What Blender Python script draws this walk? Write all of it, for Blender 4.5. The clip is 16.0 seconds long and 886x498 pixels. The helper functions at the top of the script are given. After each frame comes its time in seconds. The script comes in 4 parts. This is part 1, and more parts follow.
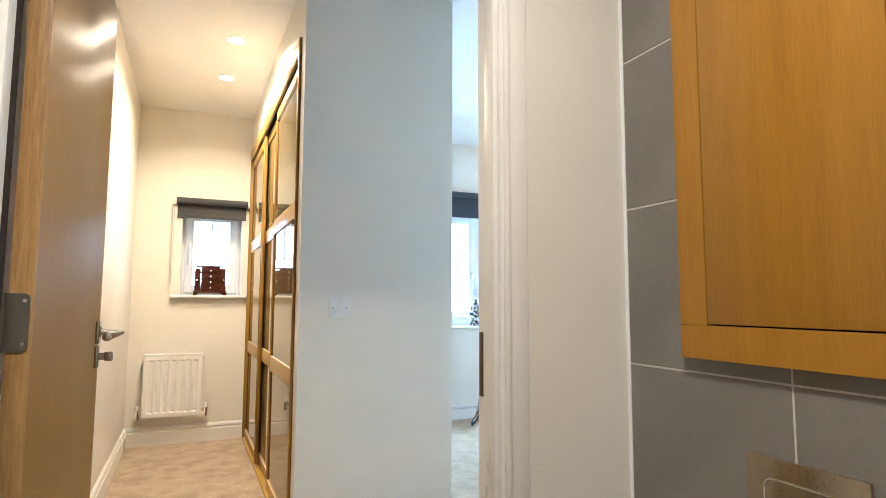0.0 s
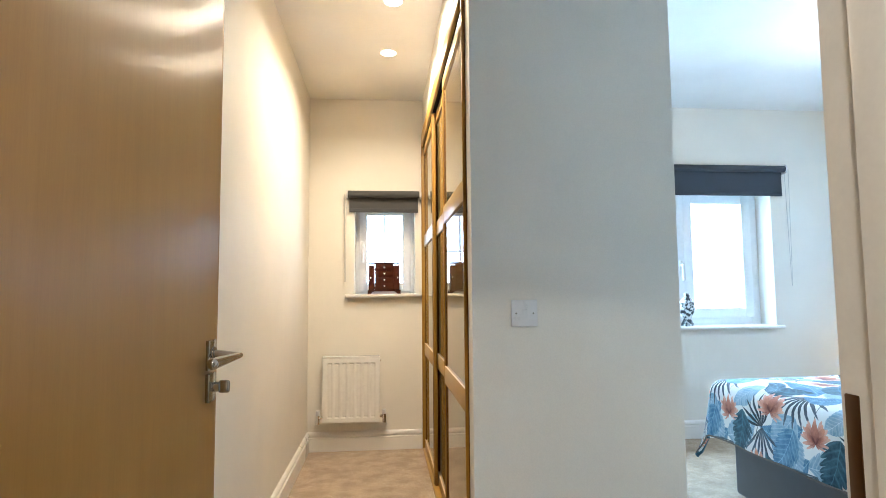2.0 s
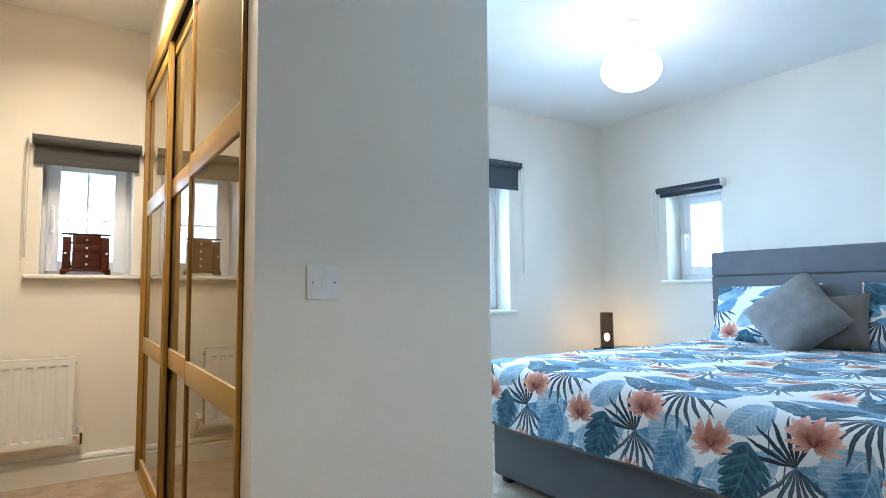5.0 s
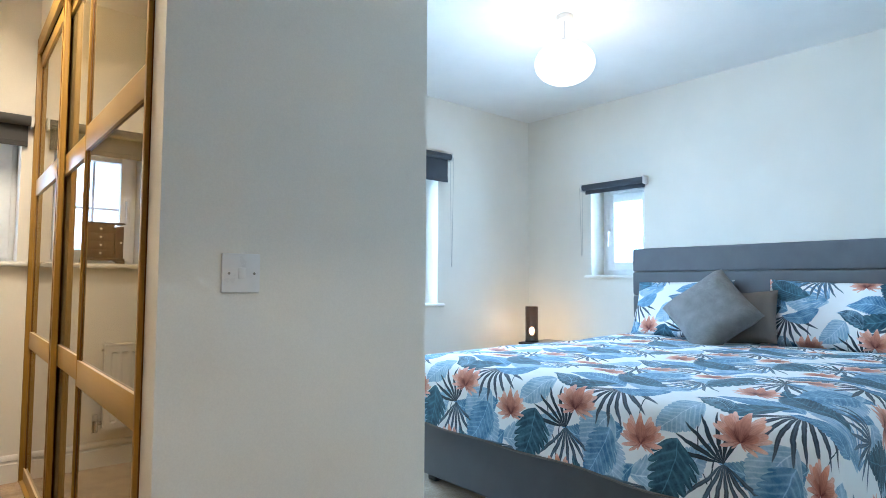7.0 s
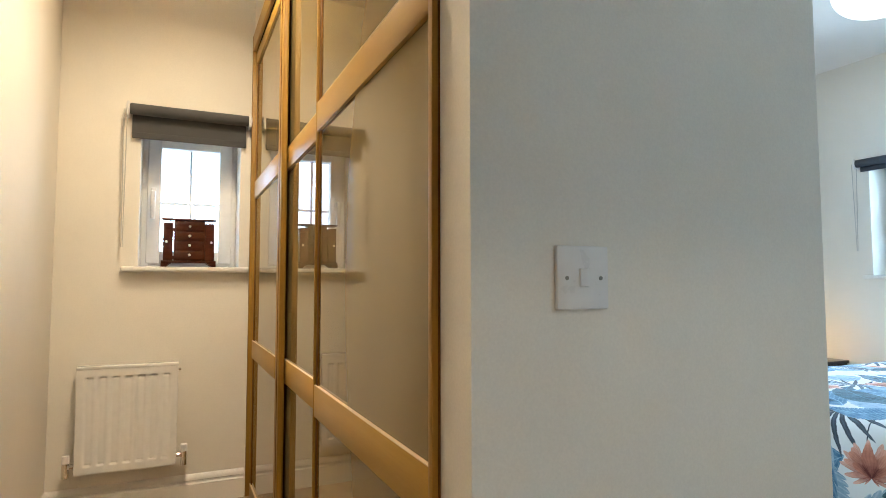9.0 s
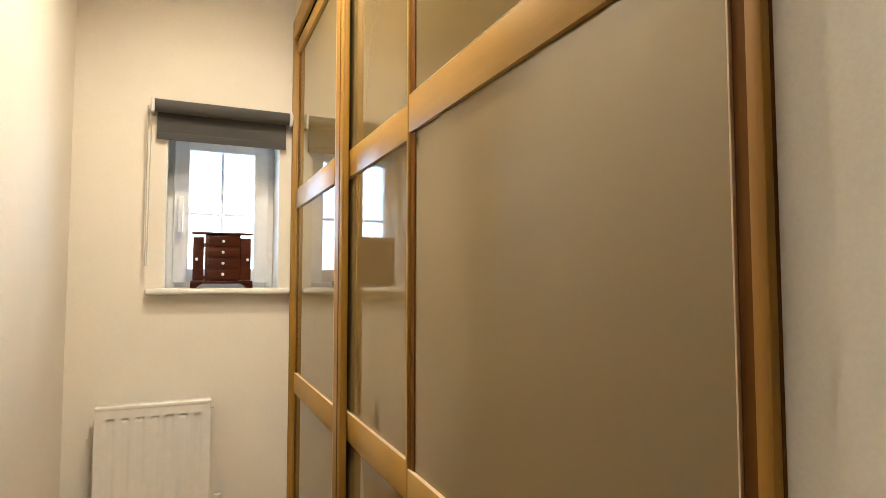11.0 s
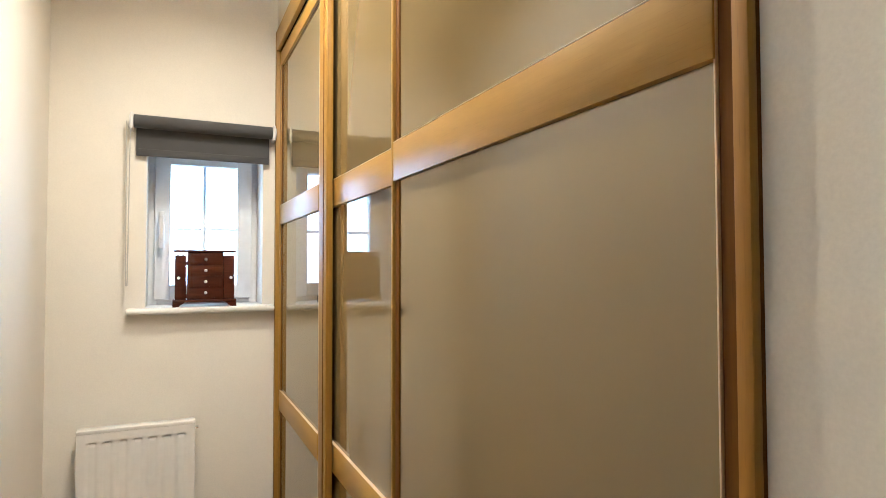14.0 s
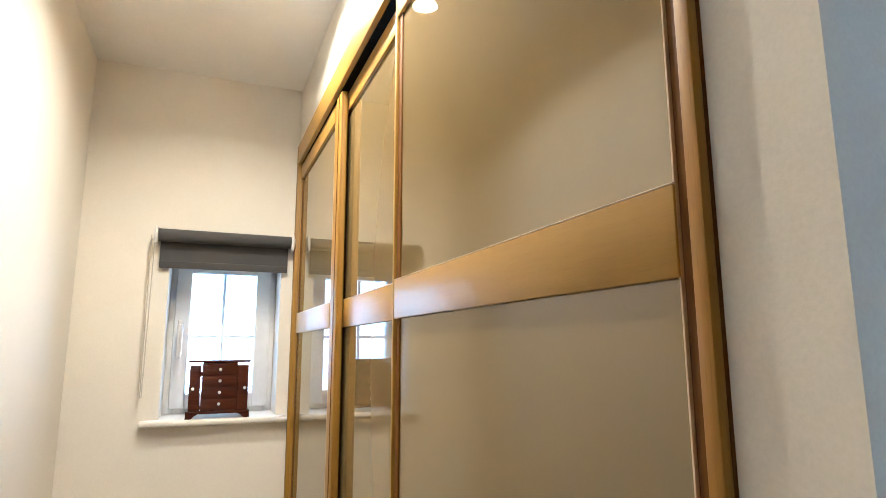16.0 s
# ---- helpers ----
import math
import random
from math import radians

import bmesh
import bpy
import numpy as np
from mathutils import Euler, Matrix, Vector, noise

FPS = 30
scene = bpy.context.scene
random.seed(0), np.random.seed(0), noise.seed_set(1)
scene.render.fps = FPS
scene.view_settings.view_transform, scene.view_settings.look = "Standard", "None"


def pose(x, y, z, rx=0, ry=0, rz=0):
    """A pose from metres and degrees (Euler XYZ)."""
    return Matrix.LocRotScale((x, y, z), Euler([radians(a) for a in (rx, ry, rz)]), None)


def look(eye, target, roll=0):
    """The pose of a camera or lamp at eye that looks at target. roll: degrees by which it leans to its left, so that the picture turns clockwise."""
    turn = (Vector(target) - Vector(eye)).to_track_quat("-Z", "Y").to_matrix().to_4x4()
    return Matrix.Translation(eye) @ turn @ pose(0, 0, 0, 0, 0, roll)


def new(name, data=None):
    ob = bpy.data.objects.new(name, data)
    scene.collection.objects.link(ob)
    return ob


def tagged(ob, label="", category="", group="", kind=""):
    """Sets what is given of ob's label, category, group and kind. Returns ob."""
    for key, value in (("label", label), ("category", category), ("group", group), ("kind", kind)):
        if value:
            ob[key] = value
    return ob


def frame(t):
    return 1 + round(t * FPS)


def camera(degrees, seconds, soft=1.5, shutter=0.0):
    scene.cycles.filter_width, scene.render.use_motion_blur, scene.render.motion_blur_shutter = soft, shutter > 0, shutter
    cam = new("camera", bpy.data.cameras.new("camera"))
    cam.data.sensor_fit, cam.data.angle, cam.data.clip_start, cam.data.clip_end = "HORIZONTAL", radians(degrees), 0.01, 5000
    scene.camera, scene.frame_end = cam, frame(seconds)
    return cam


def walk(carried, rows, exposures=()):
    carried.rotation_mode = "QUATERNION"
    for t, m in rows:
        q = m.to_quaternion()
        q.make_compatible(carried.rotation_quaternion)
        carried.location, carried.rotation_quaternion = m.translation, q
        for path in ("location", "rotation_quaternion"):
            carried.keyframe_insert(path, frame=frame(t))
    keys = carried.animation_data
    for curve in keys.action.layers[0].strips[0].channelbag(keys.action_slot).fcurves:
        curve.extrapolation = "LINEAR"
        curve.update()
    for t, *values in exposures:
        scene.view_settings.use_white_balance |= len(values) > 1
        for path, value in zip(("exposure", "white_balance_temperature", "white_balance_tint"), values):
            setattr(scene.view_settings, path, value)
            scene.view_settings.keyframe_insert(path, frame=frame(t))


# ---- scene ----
cam = camera(74.7, 16.0, 0.6)
PATH = [
    (0, (0.179, 0.186, 1.061), (0.974, 2.012, 1.245), 0.2),
    (0.5, (0.208, 0.208, 1.083), (0.837, 2.097, 1.262), 0.1),
    (1, (0.240, 0.390, 1.071), (0.676, 2.334, 1.241), -0.2),
    (1.5, (0.252, 0.560, 1.054), (0.544, 2.532, 1.218), -0.4),
    (2, (0.320, 0.818, 1.098), (0.524, 2.801, 1.257), -0.5),
    (2.5, (0.303, 1.041, 1.102), (0.518, 3.023, 1.257), -0.4),
    (3, (0.233, 1.259, 1.076), (0.495, 3.237, 1.227), -0.3),
    (3.5, (0.240, 1.373, 1.045), (0.597, 3.335, 1.195), -0.3),
    (4, (0.213, 1.375, 1.029), (0.797, 3.282, 1.180), -0.3),
    (4.5, (0.226, 1.348, 1.021), (1.050, 3.163, 1.170), -0.4),
    (5, (0.228, 1.303, 1.014), (1.318, 2.974, 1.155), -0.4),
    (5.2, (0.226, 1.282, 1.000), (1.390, 2.901, 1.144), -0.5),
    (5.7, (0.232, 1.253, 0.996), (1.555, 2.747, 1.135), -0.39),
    (6.25, (0.247, 1.274, 1.006), (1.621, 2.721, 1.135), -0.1),
    (6.8, (0.267, 1.361, 1.018), (1.602, 2.846, 1.136), 0.19),
    (7.3, (0.283, 1.511, 1.017), (1.527, 3.073, 1.131), 0.3),
    (7.5, (0.296, 1.570, 1.023), (1.502, 3.162, 1.139), 0.3),
    (8, (0.302, 1.773, 1.002), (1.384, 3.451, 1.124), -0),
    (8.5, (0.288, 1.932, 0.996), (1.239, 3.688, 1.115), -0.1),
    (9, (0.265, 2.066, 1.027), (1.103, 3.878, 1.149), -0.1),
    (9.5, (0.235, 2.217, 1.054), (1.033, 4.047, 1.176), -0.2),
    (10, (0.228, 2.366, 1.089), (1.014, 4.201, 1.214), -0.2),
    (10.2, (0.218, 2.412, 1.101), (1.004, 4.245, 1.239), 0.1),
    (10.8, (0.201, 2.515, 1.132), (0.996, 4.346, 1.254), 0.05),
    (11.4, (0.185, 2.527, 1.152), (1.010, 4.347, 1.240), -0.06),
    (12, (0.176, 2.507, 1.175), (1.028, 4.315, 1.231), -0.16),
    (12.5, (0.178, 2.507, 1.206), (1.037, 4.313, 1.251), -0.2),
    (13, (0.186, 2.527, 1.245), (1.039, 4.336, 1.267), -0.2),
    (13.5, (0.200, 2.533, 1.268), (1.048, 4.344, 1.298), -0.1),
    (14, (0.201, 2.528, 1.276), (1.048, 4.340, 1.334), -0.1),
    (14.5, (0.202, 2.518, 1.280), (1.042, 4.330, 1.382), -0),
    (15, (0.210, 2.515, 1.287), (1.030, 4.331, 1.457), 0),
    (15.5, (0.220, 2.507, 1.297), (1.019, 4.324, 1.540), 0),
    (16, (0.254, 2.504, 1.396), (1.000, 4.330, 1.726), -0.1),
]
EXPOSURES = [(0.0, 0.52, 5700, 10), (1.0, 0.40, 5700, 10), (2.5, 0.15, 5700, 10), (4.0, 0.08, 5600, 10), (5.0, 0.03, 5550, 10), (7.5, 0.05, 5700, 10), (8.5, -0.06, 5950, 10), (9.5, -0.14, 6200, 10), (12.5, 0.08, 5400, 10), (14.5, 0.08, 5150, 10), (16.0, 0.06, 5150, 10)]
walk(cam, [(t, look(eye, target, roll)) for t, eye, target, roll in PATH], EXPOSURES)

# ---- plan, in metres ----
CEIL = 2.567                 # ceiling height
LEFT = -0.222                # left wall of the dressing passage
FAR = 5.11                   # inner face of the far outside wall
EAST = 4.53                  # inner face of the bedroom's outside wall
PIER_Y, PIER_L, PIER_R = 2.733, 0.613, 1.335
BATH_Y, LOBBY_Y = 1.28, 1.38  # the two faces of the bathroom wall
JAMB_L, JAMB_R, HEAD = -0.118, 0.789, 2.02
TILE_X = 1.13                # tiled bathroom wall

# ---- world and light ----
world = bpy.data.worlds.new("world")
scene.world = world
world.use_nodes = True
wt = world.node_tree
sky = wt.nodes.new("ShaderNodeTexSky")
sky.sky_type, sky.sun_disc = "NISHITA", False
sky.sun_elevation, sky.sun_rotation = radians(38), radians(200)
wt.links.new(sky.outputs[0], wt.nodes["Background"].inputs[0])
wt.nodes["Background"].inputs[1].default_value = 0.12

sun_data = bpy.data.lights.new("sun", "SUN")
sun_data.energy, sun_data.angle, sun_data.color = 1.0, radians(10), (1.0, 0.95, 0.88)
sun = new("sun", sun_data)
sun.matrix_world = look((-3, -8, 7), (0, 0, 0))


def area_lamp(name, m, sx, sy, watts, color, spread=180, disk=False):
    d = bpy.data.lights.new(name, "AREA")
    d.shape = "DISK" if disk else "RECTANGLE"
    d.size, d.size_y, d.energy, d.color, d.spread = sx, sy, watts, color, radians(spread)
    ob = new(name, d)
    ob.matrix_world = m
    return ob


DAY = (0.50, 0.76, 1.0)
WARM = (1.0, 0.80, 0.54)
SPOTS = [(0.369, 3.62), (0.35, 4.24)]
area_lamp("daylight_bedroom_window", look((2.68, FAR + 0.64, 1.50), (2.68, FAR - 2.0, 0.20)), 1.6, 1.35, 215, DAY)
area_lamp("daylight_small_window", look((EAST + 0.33, 4.14, 1.46), (0, 4.14, 1.0)), 0.48, 0.74, 30, DAY)
area_lamp("daylight_passage_window", look((0.33, FAR + 0.33, 1.45), (0.33, 0, 1.4)), 0.42, 0.66, 5.5, DAY)
for sx, sy in SPOTS:
    area_lamp("downlight_lamp", look((sx, sy, CEIL - 0.014), (sx, sy, 0)), 0.045, 0.045, 15.8, WARM, 150, True)
area_lamp("bathroom_lamp", look((0.25, 0.45, CEIL - 0.014), (0.25, 0.45, 0)), 0.16, 0.16, 22, (1.0, 0.87, 0.68), 150, True)
pend_data = bpy.data.lights.new("pendant_lamp", "POINT")
pend_data.energy, pend_data.color, pend_data.shadow_soft_size = 9, (1.0, 0.68, 0.31), 0.05
BULB = (2.95, 3.46, 2.285)

# ---- node helpers ----


def material(name):
    m = bpy.data.materials.new(name)
    m.use_nodes = True
    m.node_tree.nodes["Principled BSDF"].inputs["Roughness"].default_value = 0.5
    return m, m.node_tree, m.node_tree.nodes["Principled BSDF"]


def put(nt, socket, value):
    """Link a socket, or set a plain value."""
    if isinstance(value, bpy.types.NodeSocket):
        nt.links.new(value, socket)
    else:
        socket.default_value = value


def calc(nt, op, a, b=0.0, c=0.0, clamp=False):
    n = nt.nodes.new("ShaderNodeMath")
    n.operation, n.use_clamp = op, clamp
    for s, v in zip(n.inputs, (a, b, c)):
        put(nt, s, v)
    return n.outputs[0]


def blend(nt, fac, a, b):
    n = nt.nodes.new("ShaderNodeMix")
    n.data_type = "RGBA"
    for s, v in ((n.inputs[0], fac), (n.inputs[6], a), (n.inputs[7], b)):
        put(nt, s, (*v, 1) if isinstance(v, tuple) and len(v) == 3 else v)
    return n.outputs[2]


def coords(nt, kind="Object", scale=(1, 1, 1), rot=(0, 0, 0)):
    tc = nt.nodes.new("ShaderNodeTexCoord")
    mp = nt.nodes.new("ShaderNodeMapping")
    nt.links.new(tc.outputs[kind], mp.inputs[0])
    mp.inputs["Scale"].default_value, mp.inputs["Rotation"].default_value = scale, rot
    return mp.outputs[0]


def noise_tex(nt, vec, scale, detail=4, rough=0.55):
    n = nt.nodes.new("ShaderNodeTexNoise")
    nt.links.new(vec, n.inputs["Vector"])
    n.inputs["Scale"].default_value, n.inputs["Detail"].default_value, n.inputs["Roughness"].default_value = scale, detail, rough
    return n.outputs[0]


def span(nt, v, a, b, lo=0.0, hi=1.0):
    n = nt.nodes.new("ShaderNodeMapRange")
    put(nt, n.inputs[0], v)
    for s, x in zip(list(n.inputs)[1:5], (a, b, lo, hi)):
        s.default_value = x
    return n.outputs[0]


def bump(nt, bsdf, height, strength, dist):
    n = nt.nodes.new("ShaderNodeBump")
    n.inputs["Strength"].default_value, n.inputs["Distance"].default_value = strength, dist
    nt.links.new(height, n.inputs["Height"])
    nt.links.new(n.outputs[0], bsdf.inputs["Normal"])


def paint(name, color, rough=0.6, grain=260, depth=0.0006, vary=0.05):
    m, nt, b = material(name)
    v = coords(nt)
    big, fine = noise_tex(nt, v, 1.7, 5), noise_tex(nt, v, grain, 3)
    f = calc(nt, "ADD", calc(nt, "MULTIPLY", big, 0.6), calc(nt, "MULTIPLY", fine, 0.4))
    dark = tuple(c * (1 - 2 * vary) for c in color)
    light = tuple(min(0.9, c * (1 + vary)) for c in color)
    put(nt, b.inputs["Base Color"], blend(nt, span(nt, f, 0.3, 0.7), dark, light))
    put(nt, b.inputs["Roughness"], span(nt, big, 0.3, 0.7, rough - 0.06, rough + 0.06))
    bump(nt, b, fine, 0.35, depth)
    b.inputs["Specular IOR Level"].default_value = 0.25
    return m


def oak(name, pale, dark, axis="Z", rough=0.38, grain=1.0, coat=0.0, coat_rough=0.14, pore=0.22, relief=0.0):
    m, nt, b = material(name)
    stretch = {"Z": (9, 9, 0.55), "Y": (9, 0.55, 9), "X": (0.55, 9, 9)}[axis]
    v = coords(nt, "Object", stretch)
    wide, fine = noise_tex(nt, v, 1.6 * grain, 5, 0.6), noise_tex(nt, v, 16 * grain, 4, 0.7)
    pores = noise_tex(nt, coords(nt, "Object", tuple(q * (3 if q > 1 else 2) for q in stretch)), 22 * grain, 2, 0.5)
    info = nt.nodes.new("ShaderNodeObjectInfo")
    f = calc(nt, "ADD", calc(nt, "MULTIPLY", wide, 0.55), calc(nt, "MULTIPLY", fine, 0.45))
    f = calc(nt, "ADD", f, calc(nt, "MULTIPLY", info.outputs["Random"], 0.06))
    c = blend(nt, span(nt, f, 0.34, 0.68), dark, pale)
    c = blend(nt, span(nt, pores, 0.60, 0.72, 0.0, pore), c, tuple(q * 0.55 for q in dark))
    put(nt, b.inputs["Base Color"], c)
    put(nt, b.inputs["Roughness"], rough)
    b.inputs["Coat Weight"].default_value, b.inputs["Coat Roughness"].default_value = coat, coat_rough
    b.inputs["Specular IOR Level"].default_value = 0.3
    if relief:
        bump(nt, b, fine, relief, 0.0006)
    return m


def metal(name, color, rough=0.25, brush=0.0):
    m, nt, b = material(name)
    v = coords(nt, "Object", (40, 400, 40) if brush else (30, 30, 30))
    n = noise_tex(nt, v, 2.0, 4)
    put(nt, b.inputs["Base Color"], blend(nt, n, tuple(c * 0.9 for c in color), color))
    b.inputs["Metallic"].default_value = 1.0
    put(nt, b.inputs["Roughness"], span(nt, n, 0.2, 0.8, rough * 0.8, rough * 1.25))
    if brush:
        bump(nt, b, n, 0.15, 0.0003)
    return m


def fabric(name, color, weave=900, vary=0.14, depth=0.0008, big=7, rough=0.9):
    m, nt, b = material(name)
    v = coords(nt)
    w, s = noise_tex(nt, v, weave, 2, 0.8), noise_tex(nt, v, big, 5, 0.6)
    f = calc(nt, "ADD", calc(nt, "MULTIPLY", w, 0.5), calc(nt, "MULTIPLY", s, 0.5))
    put(nt, b.inputs["Base Color"], blend(nt, span(nt, f, 0.33, 0.67), tuple(c * (1 - vary) for c in color), tuple(c * (1 + vary) for c in color)))
    b.inputs["Roughness"].default_value = rough
    b.inputs["Sheen Weight"].default_value = 0.15
    bump(nt, b, w, 0.6, depth)
    return m


def plain(name, color, rough=0.4, metallic=0.0):
    m, nt, b = material(name)
    n = noise_tex(nt, coords(nt), 35, 4)
    put(nt, b.inputs["Base Color"], blend(nt, n, tuple(c * 0.93 for c in color), tuple(min(0.95, c * 1.05) for c in color)))
    put(nt, b.inputs["Roughness"], span(nt, n, 0.25, 0.75, rough * 0.85, rough * 1.15))
    b.inputs["Metallic"].default_value = metallic
    return m


def glow(name, color, strength):
    m, nt, b = material(name)
    b.inputs["Base Color"].default_value = (*color, 1)
    b.inputs["Emission Color"].default_value = (*color, 1)
    b.inputs["Emission Strength"].default_value = strength
    return m


def clear_glass(name, tint=(1, 1, 1), rough=0.0, ior=1.45):
    m, nt, b = material(name)
    b.inputs["Base Color"].default_value = (*tint, 1)
    b.inputs["Roughness"].default_value, b.inputs["Transmission Weight"].default_value, b.inputs["IOR"].default_value = rough, 1.0, ior
    return m


# ---- materials ----
WALL = paint("wall_paint", (0.80, 0.765, 0.69), 0.62)
CEILING = paint("ceiling_paint", (0.86, 0.85, 0.82), 0.75, 200)
GLOSS = paint("white_gloss_paint", (0.80, 0.78, 0.74), 0.32, 120, 0.0002, 0.03)
UPVC = plain("white_upvc", (0.86, 0.87, 0.88), 0.45)
ENAMEL = plain("white_enamel", (0.80, 0.79, 0.76), 0.24)
PLASTIC = plain("white_plastic", (0.76, 0.75, 0.74), 0.3)
OAK = oak("oak_upright", (0.34, 0.192, 0.026), (0.26, 0.134, 0.016), "Z", 0.50, 1.0, 0.05, 0.2, 0.3)
OAK_RAIL = oak("oak_rail", (0.42, 0.245, 0.042), (0.365, 0.206, 0.032), "Y", 0.40, 1.0, 0.15, 0.26, 0.2)
OAK_POST = oak("oak_post", (0.36, 0.180, 0.018), (0.27, 0.125, 0.011), "Z", 0.46, 1.0, 0.1, 0.2, 0.3)
OAK_EDGE = oak("pale_oak_edge", (0.66, 0.52, 0.33), (0.56, 0.43, 0.26), "Y", 0.35)
# oak darkened in colour for the shade of recesses and unlit sides
OAK_SHADE = oak("shaded_oak", (0.150, 0.060, 0.006), (0.100, 0.038, 0.004), "Z", 0.62, 1.0, 0.0)
OAK_SHADE.node_tree.nodes["Principled BSDF"].inputs["Specular IOR Level"].default_value = 0.12
VENEER = oak("door_veneer", (0.39, 0.202, 0.044), (0.335, 0.166, 0.034), "Z", 0.41, 1.6, 0.0, 0.3, 0.12)
vn = VENEER.node_tree
tangent = vn.nodes.new("ShaderNodeTangent")
tangent.direction_type, tangent.axis = "RADIAL", "Z"
vn.links.new(tangent.outputs[0], vn.nodes["Principled BSDF"].inputs["Tangent"])
vn.nodes["Principled BSDF"].inputs["Anisotropic"].default_value = 0.9
vn.nodes["Principled BSDF"].inputs["Specular IOR Level"].default_value = 0.65
LIPPING = oak("door_lipping", (0.50, 0.30, 0.115), (0.20, 0.098, 0.034), "Z", 0.45, 1.4, 0.0, 0.14, 0.3, 0.25)
CABINET_OAK = oak("bathroom_oak", (0.42, 0.205, 0.022), (0.31, 0.138, 0.013), "Z", 0.36, 1.8, 0.15, 0.2, 0.3)
MAHOGANY = oak("mahogany", (0.085, 0.020, 0.009), (0.035, 0.009, 0.005), "X", 0.22, 1.6, 0.4)
STEEL = metal("satin_nickel", (0.50, 0.48, 0.45), 0.17)
HINGE = metal("dull_steel", (0.26, 0.24, 0.21), 0.38)
BRASS = metal("bronze_plate", (0.13, 0.078, 0.045), 0.35)
CHAIN = plain("grey_chain", (0.50, 0.48, 0.45), 0.35)
CHROME = metal("chrome", (0.80, 0.78, 0.75), 0.12)
PLATE = metal("brushed_plate", (0.46, 0.38, 0.28), 0.30, 1.0)
# near-black colour standing for the shade in gaps; the top track wears it too
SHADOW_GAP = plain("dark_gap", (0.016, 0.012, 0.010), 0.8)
BLIND = fabric("blind_cloth", (0.062, 0.061, 0.061), 700, 0.1)
BLIND_NAVY = fabric("blind_cloth_dark", (0.045, 0.055, 0.070), 700, 0.1)
UPHOLSTERY = fabric("grey_upholstery", (0.125, 0.132, 0.145), 800, 0.13)
CUSHION = fabric("grey_woven", (0.185, 0.180, 0.176), 180, 0.35, 0.006, 14)
TAUPE = fabric("taupe_woven", (0.16, 0.14, 0.125), 500, 0.2)
BLACK = plain("black_lacquer", (0.018, 0.016, 0.015), 0.3)
BULB_GLOW = glow("warm_bulb", (1.0, 0.72, 0.40), 25)
SPOT_GLOW = glow("downlight_face", (1.0, 0.88, 0.66), 30)
GLOBE = glow("opal_globe", (1.0, 0.95, 0.86), 1.6)
PANE = clear_glass("window_glass")
SMOKED = clear_glass("smoked_glass", (0.34, 0.26, 0.21))
SILVER, silver_nodes, silver_shader = material("silvered_ceramic")
put(silver_nodes, silver_shader.inputs["Base Color"], blend(silver_nodes, span(silver_nodes, noise_tex(silver_nodes, coords(silver_nodes), 34, 3), 0.46, 0.56), (0.035, 0.045, 0.05), (0.62, 0.64, 0.64)))
silver_shader.inputs["Roughness"].default_value = 0.25
BACKDROP = glow("overcast_distance", (0.86, 0.93, 1.0), 2.2)


def carpet_material():
    m, nt, b = material("beige_carpet")
    v = coords(nt)
    tuft, clump, worn = noise_tex(nt, v, 420, 2, 0.8), noise_tex(nt, v, 60, 4), noise_tex(nt, v, 7.5, 6, 0.65)
    f = calc(nt, "ADD", calc(nt, "MULTIPLY", tuft, 0.5), calc(nt, "MULTIPLY", clump, 0.5))
    c = blend(nt, span(nt, f, 0.32, 0.68), (0.30, 0.215, 0.132), (0.62, 0.49, 0.345))
    put(nt, b.inputs["Base Color"], blend(nt, span(nt, worn, 0.42, 0.62, 0.0, 0.75), c, (0.29, 0.205, 0.125)))
    b.inputs["Roughness"].default_value = 0.97
    b.inputs["Sheen Weight"].default_value = 0.2
    bump(nt, b, f, 0.9, 0.006)
    return m


def tile_material():
    m, nt, b = material("grey_tile")
    v = coords(nt)
    info = nt.nodes.new("ShaderNodeObjectInfo")
    cloud, fine = noise_tex(nt, v, 3.2, 6, 0.6), noise_tex(nt, v, 90, 4, 0.7)
    f = calc(nt, "ADD", calc(nt, "MULTIPLY", cloud, 0.7), calc(nt, "MULTIPLY", fine, 0.3))
    f = calc(nt, "ADD", f, calc(nt, "MULTIPLY", info.outputs["Random"], 0.08))
    put(nt, b.inputs["Base Color"], blend(nt, span(nt, f, 0.35, 0.7), (0.155, 0.142, 0.128), (0.225, 0.208, 0.19)))
    put(nt, b.inputs["Roughness"], span(nt, fine, 0.3, 0.7, 0.34, 0.48))
    bump(nt, b, fine, 0.2, 0.0006)
    return m


def lacquered_glass():
    """Cream glass painted on its back: a soft cream body under a mirror-smooth face."""
    m, nt, b = material("cream_lacquered_glass")
    v = coords(nt)
    n = noise_tex(nt, v, 1.2, 4)
    put(nt, b.inputs["Base Color"], blend(nt, n, (0.193, 0.138, 0.055), (0.211, 0.152, 0.063)))
    b.inputs["Roughness"].default_value = 0.45
    b.inputs["Coat Weight"].default_value, b.inputs["Coat Roughness"].default_value, b.inputs["Coat IOR"].default_value = 1.0, 0.0, 1.8
    b.inputs["Specular IOR Level"].default_value = 0.0
    return m


